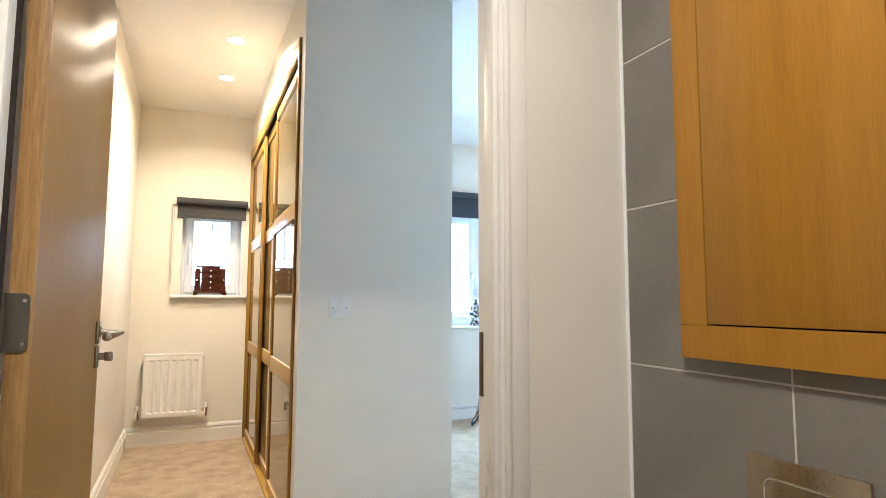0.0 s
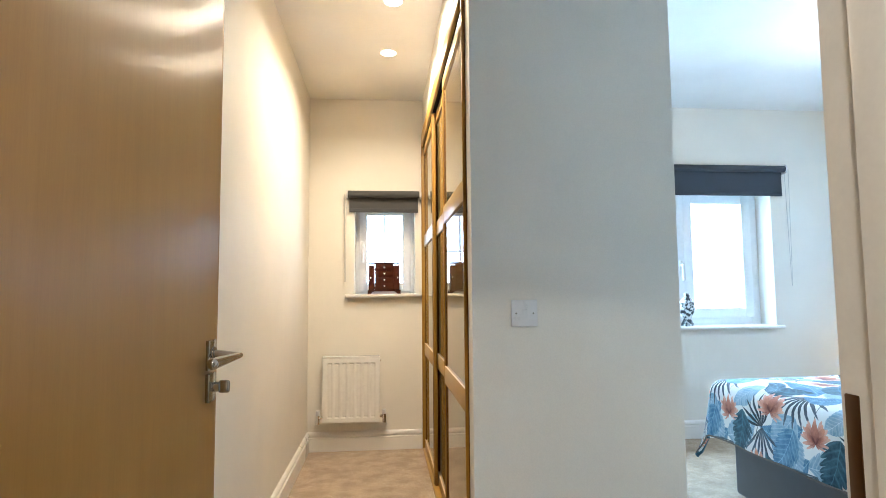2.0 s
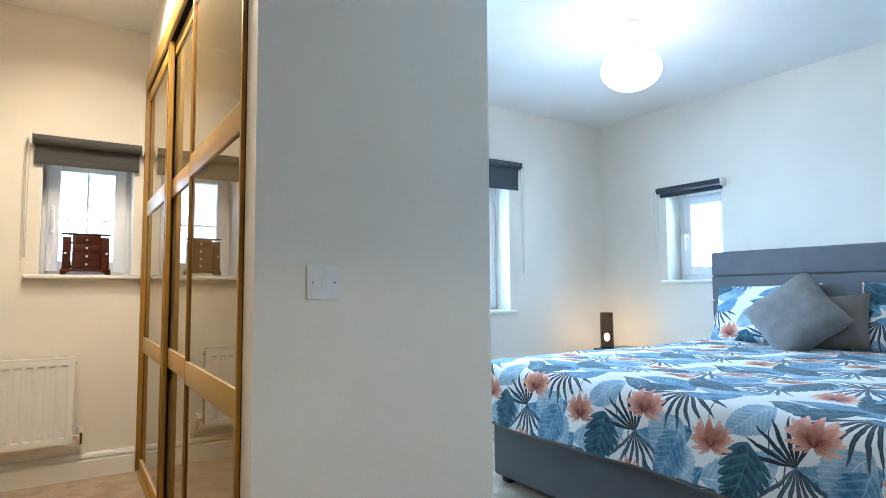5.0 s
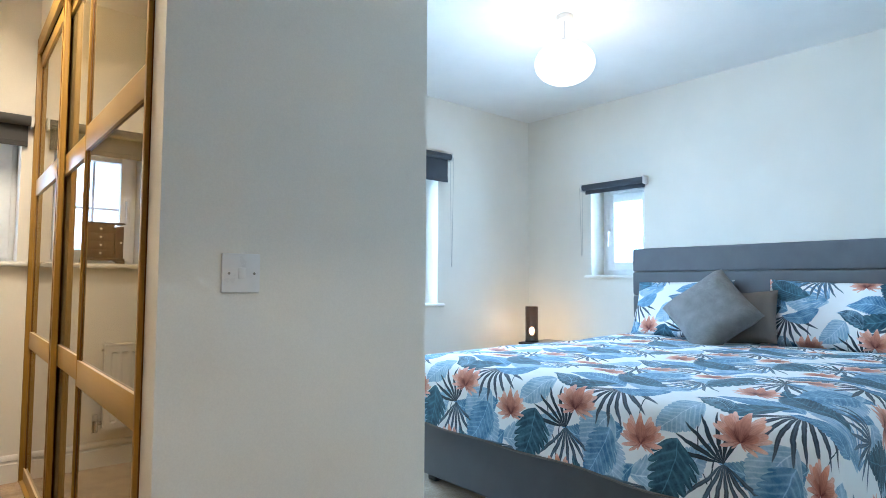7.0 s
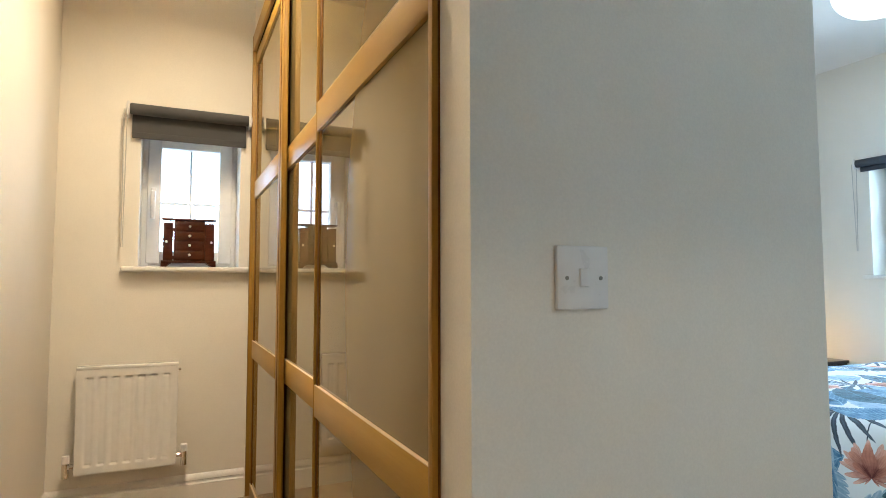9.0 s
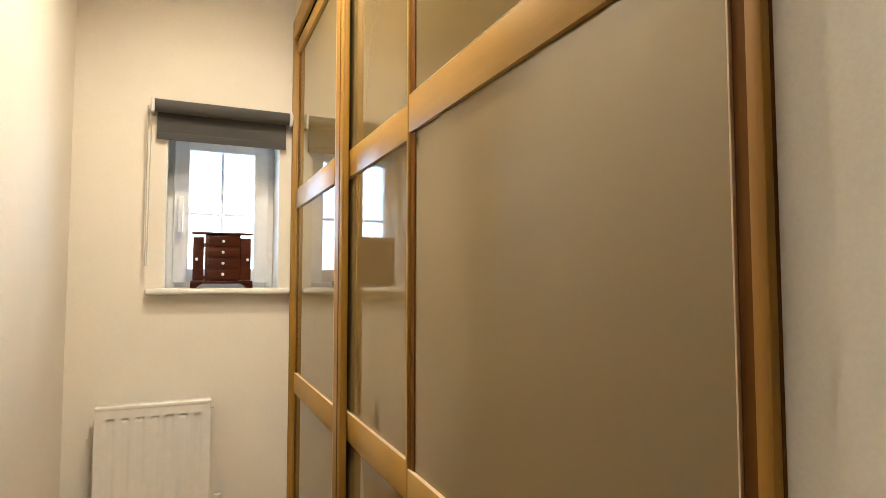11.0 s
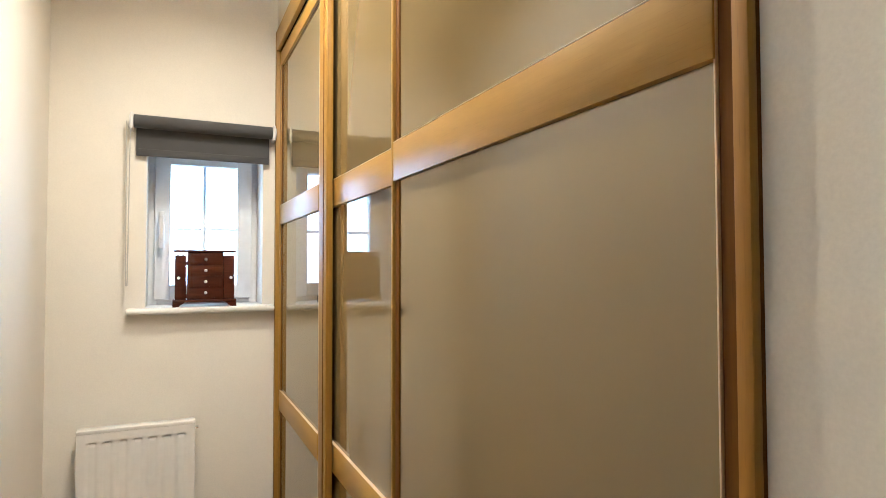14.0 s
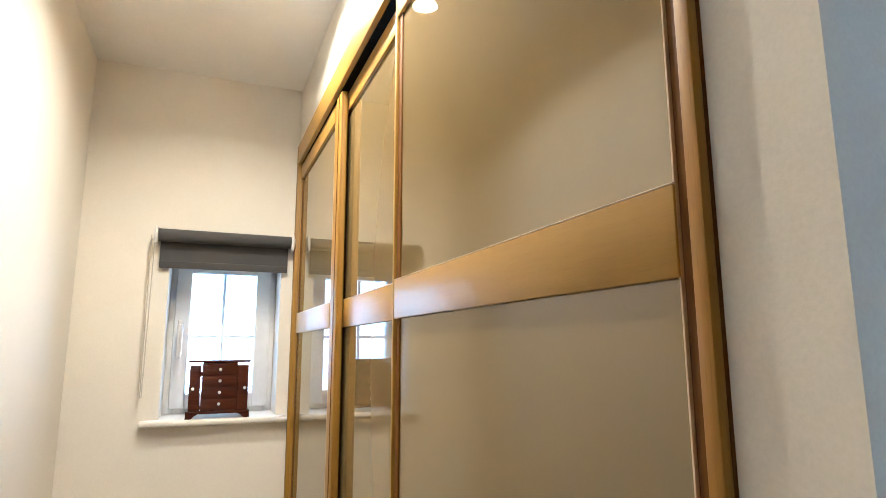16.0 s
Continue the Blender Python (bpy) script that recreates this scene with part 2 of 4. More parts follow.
def floral_material():
    """White cotton with a printed repeat of coral lotus flowers, teal and pale blue leaves and dark palm fans.
    The first UV coordinate runs up the print, the second across it, in metres."""
    m, nt, b = material("floral_cotton")
    tc = nt.nodes.new("ShaderNodeTexCoord")
    uv = nt.nodes.new("ShaderNodeSeparateXYZ")
    nt.links.new(tc.outputs["UV"], uv.inputs[0])
    up_repeat, across_repeat = 0.64, 0.60

    def uv_noise(scale, detail, rough=0.5):
        n = nt.nodes.new("ShaderNodeTexNoise")
        nt.links.new(tc.outputs["UV"], n.inputs["Vector"])
        n.inputs["Scale"].default_value, n.inputs["Detail"].default_value, n.inputs["Roughness"].default_value = scale, detail, rough
        return n.outputs[0]

    wash, wob, wob2 = uv_noise(18, 5, 0.7), uv_noise(11, 3), uv_noise(13, 3)
    pu = calc(nt, "ADD", uv.outputs[0], calc(nt, "MULTIPLY", calc(nt, "SUBTRACT", wob, 0.5), 0.022))
    pv = calc(nt, "ADD", uv.outputs[1], calc(nt, "MULTIPLY", calc(nt, "SUBTRACT", wob2, 0.5), 0.022))

    def mul(a, c):
        return calc(nt, "MULTIPLY", a, c)

    def add(a, c):
        return calc(nt, "ADD", a, c)

    def spot(up, across, turn, size):
        """Coordinates about one place of the repeat, x along the motif, 1 being its length; and polar."""
        du = calc(nt, "WRAP", calc(nt, "SUBTRACT", pu, up), up_repeat / 2, -up_repeat / 2)
        dv = calc(nt, "WRAP", calc(nt, "SUBTRACT", pv, across), across_repeat / 2, -across_repeat / 2)
        cs, sn = math.cos(radians(turn)) / size, math.sin(radians(turn)) / size
        x, y = add(mul(du, cs), mul(dv, sn)), calc(nt, "SUBTRACT", mul(dv, cs), mul(du, sn))
        return x, y, calc(nt, "SQRT", add(mul(x, x), mul(y, y))), calc(nt, "ARCTAN2", y, x)

    def less(a, lim, soft):
        return calc(nt, "DIVIDE", calc(nt, "SUBTRACT", lim, a), soft, clamp=True)

    def long_leaf(under, place, bend, slim, c_dark, c_light, ribs=24.0, cut=0.16):
        """Blade with a pale midrib and slanting side ribs; the rim is cut in between the ribs."""
        x, y, r, th = spot(*place)
        off = add(y, mul(mul(x, x), bend))
        side = calc(nt, "ABSOLUTE", off)
        body = calc(nt, "SUBTRACT", 1.0, calc(nt, "POWER", calc(nt, "ABSOLUTE", x), 2.4), clamp=True)
        rib = calc(nt, "ABSOLUTE", calc(nt, "SINE", mul(calc(nt, "SUBTRACT", x, mul(side, 0.9)), ribs)))
        edge = mul(mul(mul(body, slim), calc(nt, "SUBTRACT", 1.0, mul(x, 0.4))), add(1 - cut, mul(calc(nt, "POWER", rib, 0.5), cut)))
        tone = add(add(mul(calc(nt, "POWER", rib, 10.0), 0.3), mul(less(side, 0.022, 0.02), 0.6)), add(mul(wash, 1.7), -0.62))
        return blend(nt, less(side, edge, 0.02), under, blend(nt, span(nt, tone, 0.05, 0.95), c_dark, c_light))

    def fan(under, place, blades, half, c_dark, c_light):
        """Palm fan: narrow pointed blades that spread from one point."""
        x, y, r, th = spot(*place)
        wave = calc(nt, "ABSOLUTE", calc(nt, "SINE", mul(th, blades)))
        width = calc(nt, "SUBTRACT", 1.12, mul(calc(nt, "POWER", r, 1.8), 1.02))
        mask = mul(mul(less(wave, width, 0.16), less(calc(nt, "ABSOLUTE", th), half, 0.05)), less(r, 1.0, 0.03))
        tone = add(mul(calc(nt, "POWER", calc(nt, "SUBTRACT", 1.0, wave), 3.0), 0.45), add(mul(wash, 1.6), -0.5))
        return blend(nt, mask, under, blend(nt, span(nt, tone, 0.0, 1.0), c_dark, c_light))

    def stem(under, place, c):
        x, y, r, th = spot(*place)
        off = calc(nt, "ABSOLUTE", add(y, mul(mul(x, x), 0.12)))
        return blend(nt, mul(less(off, 0.022, 0.012), less(calc(nt, "ABSOLUTE", x), 1.0, 0.02)), under, c)

    def lotus(under, place):
        """Lotus seen from the side: rows of pointed petals round a closed heart."""
        x, y, r, th = spot(*place)
        out = under
        for base, petals, reach, size, c_in, c_out in ((0.30, 7.5, 2.75, 1.04, (0.30, 0.07, 0.05), (0.88, 0.55, 0.44)), (0.26, 5.5, 2.3, 0.92, (0.26, 0.05, 0.033), (0.84, 0.44, 0.33)),
                                                       (0.22, 4.0, 1.7, 0.84, (0.18, 0.03, 0.02), (0.76, 0.34, 0.23)), (0.30, 2.5, 1.5, 0.76, (0.13, 0.02, 0.014), (0.66, 0.25, 0.16))):
            xs = add(x, base)
            rr = calc(nt, "SQRT", add(mul(xs, xs), mul(y, y)))
            tt = calc(nt, "ARCTAN2", y, xs)
            ray = calc(nt, "ABSOLUTE", calc(nt, "COSINE", mul(tt, petals)))
            fade = calc(nt, "SUBTRACT", 1.0, calc(nt, "POWER", calc(nt, "DIVIDE", calc(nt, "ABSOLUTE", tt), reach), 6.0), clamp=True)
            lift = add(0.80, mul(calc(nt, "COSINE", tt), 0.22))
            edge = mul(mul(mul(size, fade), lift), add(0.52, mul(calc(nt, "POWER", ray, 1.3), 0.53)))
            fine = calc(nt, "ABSOLUTE", calc(nt, "COSINE", mul(tt, petals * 7)))
            tone = add(add(mul(calc(nt, "DIVIDE", rr, edge), 0.55), mul(ray, 0.45)), add(mul(fine, 0.10), mul(add(wash, -0.5), 0.9)))
            out = blend(nt, less(rr, edge, 0.035), out, blend(nt, span(nt, tone, 0.38, 1.08), c_in, c_out))
        return out

    def printed(make, under, *place):
        """One motif as a node group of its own, printed over what lies under it."""
        nonlocal nt, pu, pv, wash
        outer = (nt, pu, pv, wash)
        group = bpy.data.node_groups.new("print_motif", "ShaderNodeTree")
        for socket, kind in (("up", "NodeSocketFloat"), ("across", "NodeSocketFloat"), ("wash", "NodeSocketFloat"), ("under", "NodeSocketColor")):
            group.interface.new_socket(socket, in_out="INPUT", socket_type=kind)
        group.interface.new_socket("colour", in_out="OUTPUT", socket_type="NodeSocketColor")
        inlet, outlet = group.nodes.new("NodeGroupInput"), group.nodes.new("NodeGroupOutput")
        nt, pu, pv, wash = group, inlet.outputs[0], inlet.outputs[1], inlet.outputs[2]
        put(nt, outlet.inputs[0], make(inlet.outputs[3], *place))
        nt, pu, pv, wash = outer
        node = nt.nodes.new("ShaderNodeGroup")
        node.node_tree = group
        for socket, value in zip(node.inputs, (pu, pv, wash, under)):
            put(nt, socket, value)
        return node.outputs[0]

    navy, ink = (0.030, 0.060, 0.090), (0.010, 0.016, 0.026)
    teal_d, teal_l = (0.010, 0.050, 0.085), (0.10, 0.25, 0.34)
    pale_d, pale_l = (0.22, 0.38, 0.52), (0.66, 0.78, 0.86)
    blue_d, blue_l = (0.05, 0.17, 0.33), (0.36, 0.58, 0.76)
    c = (0.88, 0.89, 0.89, 1)
    c = printed(stem, c, (-0.03, 0.175, 0, 0.12), navy)
    c = printed(stem, c, (-0.16, -0.035, 8, 0.12), navy)
    c = printed(stem, c, (0.36, -0.075, -6, 0.12), navy)
    c = printed(long_leaf, c, (0.13, 0.255, 70, 0.17), 0.3, 0.40, pale_d, pale_l)
    c = printed(long_leaf, c, (0.38, 0.035, -60, 0.16), -0.25, 0.46, pale_d, pale_l)
    c = printed(long_leaf, c, (0.26, 0.30, 110, 0.15), 0.4, 0.38, blue_d, blue_l)
    c = printed(long_leaf, c, (0.12, -0.16, 80, 0.15), -0.3, 0.44, blue_d, blue_l)
    c = printed(long_leaf, c, (0.42, -0.24, 100, 0.14), 0.3, 0.46, blue_d, blue_l)
    c = printed(fan, c, (0.15, 0.08, 75, 0.17), 11.0, 1.2, blue_d, blue_l)
    c = printed(long_leaf, c, (-0.285, -0.325, 205, 0.115), 0.15, 0.62, pale_d, pale_l, 16.0, 0.2)
    c = printed(long_leaf, c, (-0.205, -0.245, 150, 0.115), -0.15, 0.68, pale_d, pale_l, 16.0, 0.12)
    c = printed(long_leaf, c, (-0.075, 0.035, 140, 0.100), 0.2, 0.66, pale_d, pale_l, 16.0, 0.12)
    c = printed(long_leaf, c, (0.010, -0.115, 92, 0.145), 0.42, 0.36, teal_d, teal_l, 14.0)
    c = printed(long_leaf, c, (0.045, -0.050, 60, 0.085), -0.4, 0.46, teal_d, blue_l)
    c = printed(fan, c, (0.025, -0.300, 182, 0.20), 11.0, 1.25, ink, (0.10, 0.14, 0.19))
    c = printed(long_leaf, c, (0.015, -0.375, 104, 0.11), 0.3, 0.42, blue_d, blue_l)
    c = printed(fan, c, (-0.205, -0.115, 30, 0.17), 10.0, 1.1, ink, navy)
    c = printed(fan, c, (-0.205, -0.115, 186, 0.18), 11.0, 0.95, ink, (0.13, 0.20, 0.28))
    c = printed(long_leaf, c, (-0.275, 0.050, 165, 0.125), 0.12, 0.66, teal_d, teal_l, 11.0, 0.42)
    c = printed(long_leaf, c, (0.20, -0.245, 55, 0.16), 0.35, 0.42, teal_d, teal_l)
    c = printed(fan, c, (0.31, 0.135, 160, 0.18), 11.0, 1.2, navy, (0.14, 0.22, 0.30))
    c = printed(long_leaf, c, (0.36, 0.33, 150, 0.12), 0.15, 0.62, blue_d, blue_l, 13.0, 0.3)
    c = printed(lotus, c, (-0.168, 0.160, 6, 0.094))
    c = printed(lotus, c, (-0.095, -0.165, -6, 0.102))
    c = printed(lotus, c, (0.255, -0.090, 10, 0.092))
    put(nt, b.inputs["Base Color"], c)
    b.inputs["Roughness"].default_value = 0.85
    b.inputs["Sheen Weight"].default_value = 0.1
    v = coords(nt)
    w = add(noise_tex(nt, v, 11, 4), mul(noise_tex(nt, v, 700, 2), 0.05))
    bump(nt, b, w, 0.45, 0.02)
    return m


CARPET, TILE, LACQUER, FLORAL = carpet_material(), tile_material(), lacquered_glass(), floral_material()

# ---- mesh helpers ----


def box(bm, lo, hi, bevel=0.0, seg=2):
    """A box between two corners, with rounded edges where bevel is given."""
    r = bmesh.ops.create_cube(bm, size=1.0, matrix=Matrix.Translation([(a + b) / 2 for a, b in zip(lo, hi)]) @ Matrix.Diagonal([*(b - a for a, b in zip(lo, hi)), 1]))
    if bevel:
        edges = list({e for v in r["verts"] for e in v.link_edges})
        bmesh.ops.bevel(bm, geom=edges, offset=bevel, segments=seg, affect="EDGES", profile=0.5)
    return bm


def boxes(*args, bevel=0.0, seg=2):
    bm = bmesh.new()
    for lo, hi in args:
        box(bm, lo, hi, bevel, seg)
    return bm


def tube(bm, a, b, r1, r2=None, seg=20, caps=True):
    """A round bar from a to b."""
    a, b = Vector(a), Vector(b)
    m = Matrix.Translation((a + b) / 2) @ (b - a).to_track_quat("Z", "Y").to_matrix().to_4x4()
    bmesh.ops.create_cone(bm, cap_ends=caps, segments=seg, radius1=r1, radius2=r1 if r2 is None else r2, depth=(b - a).length, matrix=m)
    return bm


def ball(bm, c, r, scale=(1, 1, 1), u=20, v=12):
    bmesh.ops.create_uvsphere(bm, u_segments=u, v_segments=v, radius=r, matrix=Matrix.Translation(c) @ Matrix.Diagonal((*scale, 1)))
    return bm


def lathe(profile, seg=32, centre=(0, 0)):
    """Turns (radius, height) pairs about the upright axis."""
    bm = bmesh.new()
    rings = [[bm.verts.new((centre[0] + r * math.cos(2 * math.pi * i / seg), centre[1] + r * math.sin(2 * math.pi * i / seg), z)) for i in range(seg)] for r, z in profile]
    for a, b in zip(rings, rings[1:]):
        for i in range(seg):
            bm.faces.new((a[i], a[(i + 1) % seg], b[(i + 1) % seg], b[i]))
    if profile[0][0] > 1e-4:
        bm.faces.new(list(reversed(rings[0])))
    if profile[-1][0] > 1e-4:
        bm.faces.new(rings[-1])
    return bm


def sweep(profile, a, b):
    """Runs a profile of (out, up) pairs in a straight line from a to b; out points to the left of the run."""
    bm = bmesh.new()
    a, b = Vector(a), Vector(b)
    side = Vector((-(b - a).y, (b - a).x, 0)).normalized()
    ends = [[bm.verts.new(p + side * o + Vector((0, 0, u))) for o, u in profile] for p in (a, b)]
    n = len(profile)
    for i in range(n):
        bm.faces.new((ends[0][i], ends[0][(i + 1) % n], ends[1][(i + 1) % n], ends[1][i]))
    bm.faces.new(list(reversed(ends[0])))
    bm.faces.new(ends[1])
    bmesh.ops.recalc_face_normals(bm, faces=bm.faces)
    return bm


def mesh_of(name, bm, mat, smooth=False):
    me = bpy.data.meshes.new(name)
    bm.to_mesh(me)
    bm.free()
    me.materials.append(mat)
    if smooth:
        for p in me.polygons:
            p.use_smooth = True
        me.set_sharp_from_angle(angle=radians(40))
    return me


def part(name, bm, mat, parent=None, label="", smooth=True):
    ob = new(name, mesh_of(name, bm, mat, smooth))
    if parent is not None:
        ob.parent = parent
        ob.matrix_parent_inverse = parent.matrix_world.inverted()
    return tagged(ob, label) if label else ob


def thing(name, at, label, category, group="", kind=""):
    ob = new(name)
    ob.empty_display_size = 0.05
    ob.matrix_world = Matrix.Translation(at)
    return tagged(ob, label, category, group, kind)


def structure(name, bm, mat, label, category, smooth=False):
    return tagged(part(name, bm, mat, None, "", smooth), label, category, "", "structure")


# ---- large structure ----
BACK, SIDE = -1.35, -0.95        # bathroom's back wall and left wall
structure("floor", boxes(((LEFT - 0.1, LOBBY_Y - 0.05, -0.12), (EAST + 0.02, FAR + 0.02, 0.0))), CARPET, "beige twist-pile fitted carpet through passage and bedroom", "floor")
structure("floor_bathroom", boxes(((SIDE - 0.1, BACK - 0.1, -0.12), (TILE_X + 0.1, LOBBY_Y - 0.05, -0.004))), TILE, "grey tiled bathroom floor", "floor")
structure("ceiling", boxes(((SIDE - 0.1, BACK - 0.1, CEIL), (EAST + 0.33, FAR + 0.33, CEIL + 0.15))), CEILING, "smooth white painted ceiling", "ceiling")
structure("wall_left", boxes(((LEFT - 0.12, LOBBY_Y, 0), (LEFT, FAR, CEIL))), WALL, "cream painted plaster wall of the passage", "wall")

W0 = (0.109, 0.553, 1.111, 1.80)     # passage window: left, right, sill, head
W1 = (1.985, 3.385, 0.841, 1.96)     # bedroom window
W2 = (3.885, 4.395, 1.081, 1.838)     # small bedroom window, along y


def wall_with_openings(lo_x, hi_x, thick, openings, along):
    """Wall blocks round window openings; along x at the far side, or along y at the east side."""
    bm = bmesh.new()

    def blk(a, b, z0, z1):
        if along == "x":
            box(bm, (a, FAR, z0), (b, FAR + thick, z1))
        else:
            box(bm, (EAST, a, z0), (EAST + thick, b, z1))
    edge = lo_x
    for a, b, z0, z1 in sorted(openings):
        blk(edge, a, 0, CEIL)
        blk(a, b, 0, z0)
        blk(a, b, z1, CEIL)
        edge = b
    blk(edge, hi_x, 0, CEIL)
    bmesh.ops.remove_doubles(bm, verts=bm.verts, dist=0.0005)
    return bm


structure("wall_far", wall_with_openings(LEFT - 0.12, EAST + 0.32, 0.32, [W0, W1], "x"), WALL, "cream painted outside wall with two window openings", "wall")
structure("wall_east", wall_with_openings(LOBBY_Y - 0.1, FAR, 0.32, [W2], "y"), WALL, "pale painted bedroom wall with one small window", "wall")
structure("wall_pier", boxes(((PIER_L, PIER_Y, 0), (PIER_R, 2.8275, CEIL))), WALL, "painted end face of the stud wall beside the wardrobe", "wall")
structure("wall_partition", boxes(((PIER_R - 0.11, 2.821, 0), (PIER_R, FAR, CEIL))), WALL, "painted stud wall between wardrobe and bedroom", "wall")
structure("wall_bulkhead", boxes(((PIER_L, 2.821, 2.289), (PIER_R - 0.11, FAR, CEIL))), WALL, "cream painted wall above the wardrobe", "wall")
structure("wall_bathroom", boxes(((SIDE - 0.1, BATH_Y, 0), (JAMB_L - 0.03, LOBBY_Y, CEIL)), ((JAMB_R + 0.03, BATH_Y, 0), (EAST, LOBBY_Y, CEIL)), ((JAMB_L - 0.03, BATH_Y, HEAD + 0.03), (JAMB_R + 0.03, LOBBY_Y, CEIL))), WALL, "cream painted wall with the bathroom doorway", "wall")
structure("wall_bathroom_back", boxes(((SIDE - 0.1, BACK - 0.1, 0), (TILE_X + 0.1, BACK, CEIL))), WALL, "cream painted bathroom end wall", "wall")
structure("wall_bathroom_side", boxes(((SIDE - 0.1, BACK, 0), (SIDE, BATH_Y, CEIL))), WALL, "cream painted bathroom side wall", "wall")
tile_wall = structure("wall_tiled", boxes(((TILE_X + 0.0012, BACK, 0), (TILE_X + 0.1, BATH_Y, CEIL))), plain("pale_grout", (0.56, 0.53, 0.48), 0.8), "bathroom wall of large grey tiles with pale grout", "wall")

# skirting boards: flat face, small step and rounded top
SKIRT = [(0, 0), (0.018, 0), (0.018, 0.092), (0.009, 0.098), (0.009, 0.105), (0.015, 0.109), (0.015, 0.121), (0.007, 0.133), (0, 0.136)]
for name, a, b in (("baseboard_far", (0.595, FAR, 0), (LEFT, FAR, 0)), ("baseboard_left", (LEFT, FAR - 0.0185, 0), (LEFT, LOBBY_Y, 0)),
                   ("baseboard_bedroom", (EAST, FAR, 0), (PIER_R, FAR, 0)), ("baseboard_east", (EAST, LOBBY_Y, 0), (EAST, FAR - 0.0185, 0))):
    structure(name, sweep(SKIRT, a, b), GLOSS, "white gloss skirting board with a stepped top", "skirting board", True)


# ---- doorway ----
def doorway():
    lining = boxes(((JAMB_L - 0.03, BATH_Y - 0.002, 0), (JAMB_L, LOBBY_Y + 0.002, HEAD)), ((JAMB_R, BATH_Y - 0.002, 0), (JAMB_R + 0.03, LOBBY_Y + 0.002, HEAD)), ((JAMB_L - 0.03, BATH_Y - 0.002, HEAD), (JAMB_R + 0.03, LOBBY_Y + 0.002, HEAD + 0.03)), bevel=0.0015)
    frame_ob = structure("door_frame", lining, GLOSS, "white gloss painted door lining and architrave", "door frame")
    for x0, x1 in ((JAMB_L, JAMB_L + 0.012), (JAMB_R - 0.012, JAMB_R)):
        part("door_stop", boxes(((x0, BATH_Y + 0.006, 0), (x1, BATH_Y + 0.050, HEAD - 0.012)), bevel=0.002), GLOSS, frame_ob)
    part("door_stop", boxes(((JAMB_L, BATH_Y + 0.006, HEAD - 0.012), (JAMB_R, BATH_Y + 0.050, HEAD)), bevel=0.002), GLOSS, frame_ob)
    # architraves, in two steps, on both faces of the wall
    for face, out in ((BATH_Y, -1), (LOBBY_Y, 1)):
        for x, s in ((JAMB_L - 0.008, -1), (JAMB_R + 0.008, 1)):
            bm = bmesh.new()
            for w0, w1, d in ((0.0, 0.013, 0.012), (0.0131, 0.060, 0.0045)):
                xs, ys = sorted((x + s * w0, x + s * w1)), sorted((face + out * 0.0015, face + out * d))
                box(bm, (xs[0], ys[0], 0), (xs[1], ys[1], HEAD + 0.06), 0.0025)
            part("architrave", bm, GLOSS, frame_ob)
        ys = sorted((face + out * 0.0015, face + out * 0.016))
        part("architrave", boxes(((JAMB_L + 0.0, ys[0], HEAD + 0.008), (JAMB_R, ys[1], HEAD + 0.06)), bevel=0.003), GLOSS, frame_ob)
    # near-black strip added along the jamb for the shade in the hinge gap
    part("hinge_gap_shade", boxes(((JAMB_L + 0.0005, BATH_Y + 0.0505, 0.004), (JAMB_L + 0.0075, LOBBY_Y + 0.006, HEAD - 0.014)), bevel=0.001), SHADOW_GAP, frame_ob, "dark strip for the shade in the hinge gap")
    part("strike_plate", boxes(((JAMB_R - 0.0015, LOBBY_Y - 0.022, 0.852), (JAMB_R + 0.002, LOBBY_Y - 0.004, 0.995)), bevel=0.0012), BRASS, frame_ob, "bronze-coloured strike plate")


doorway()


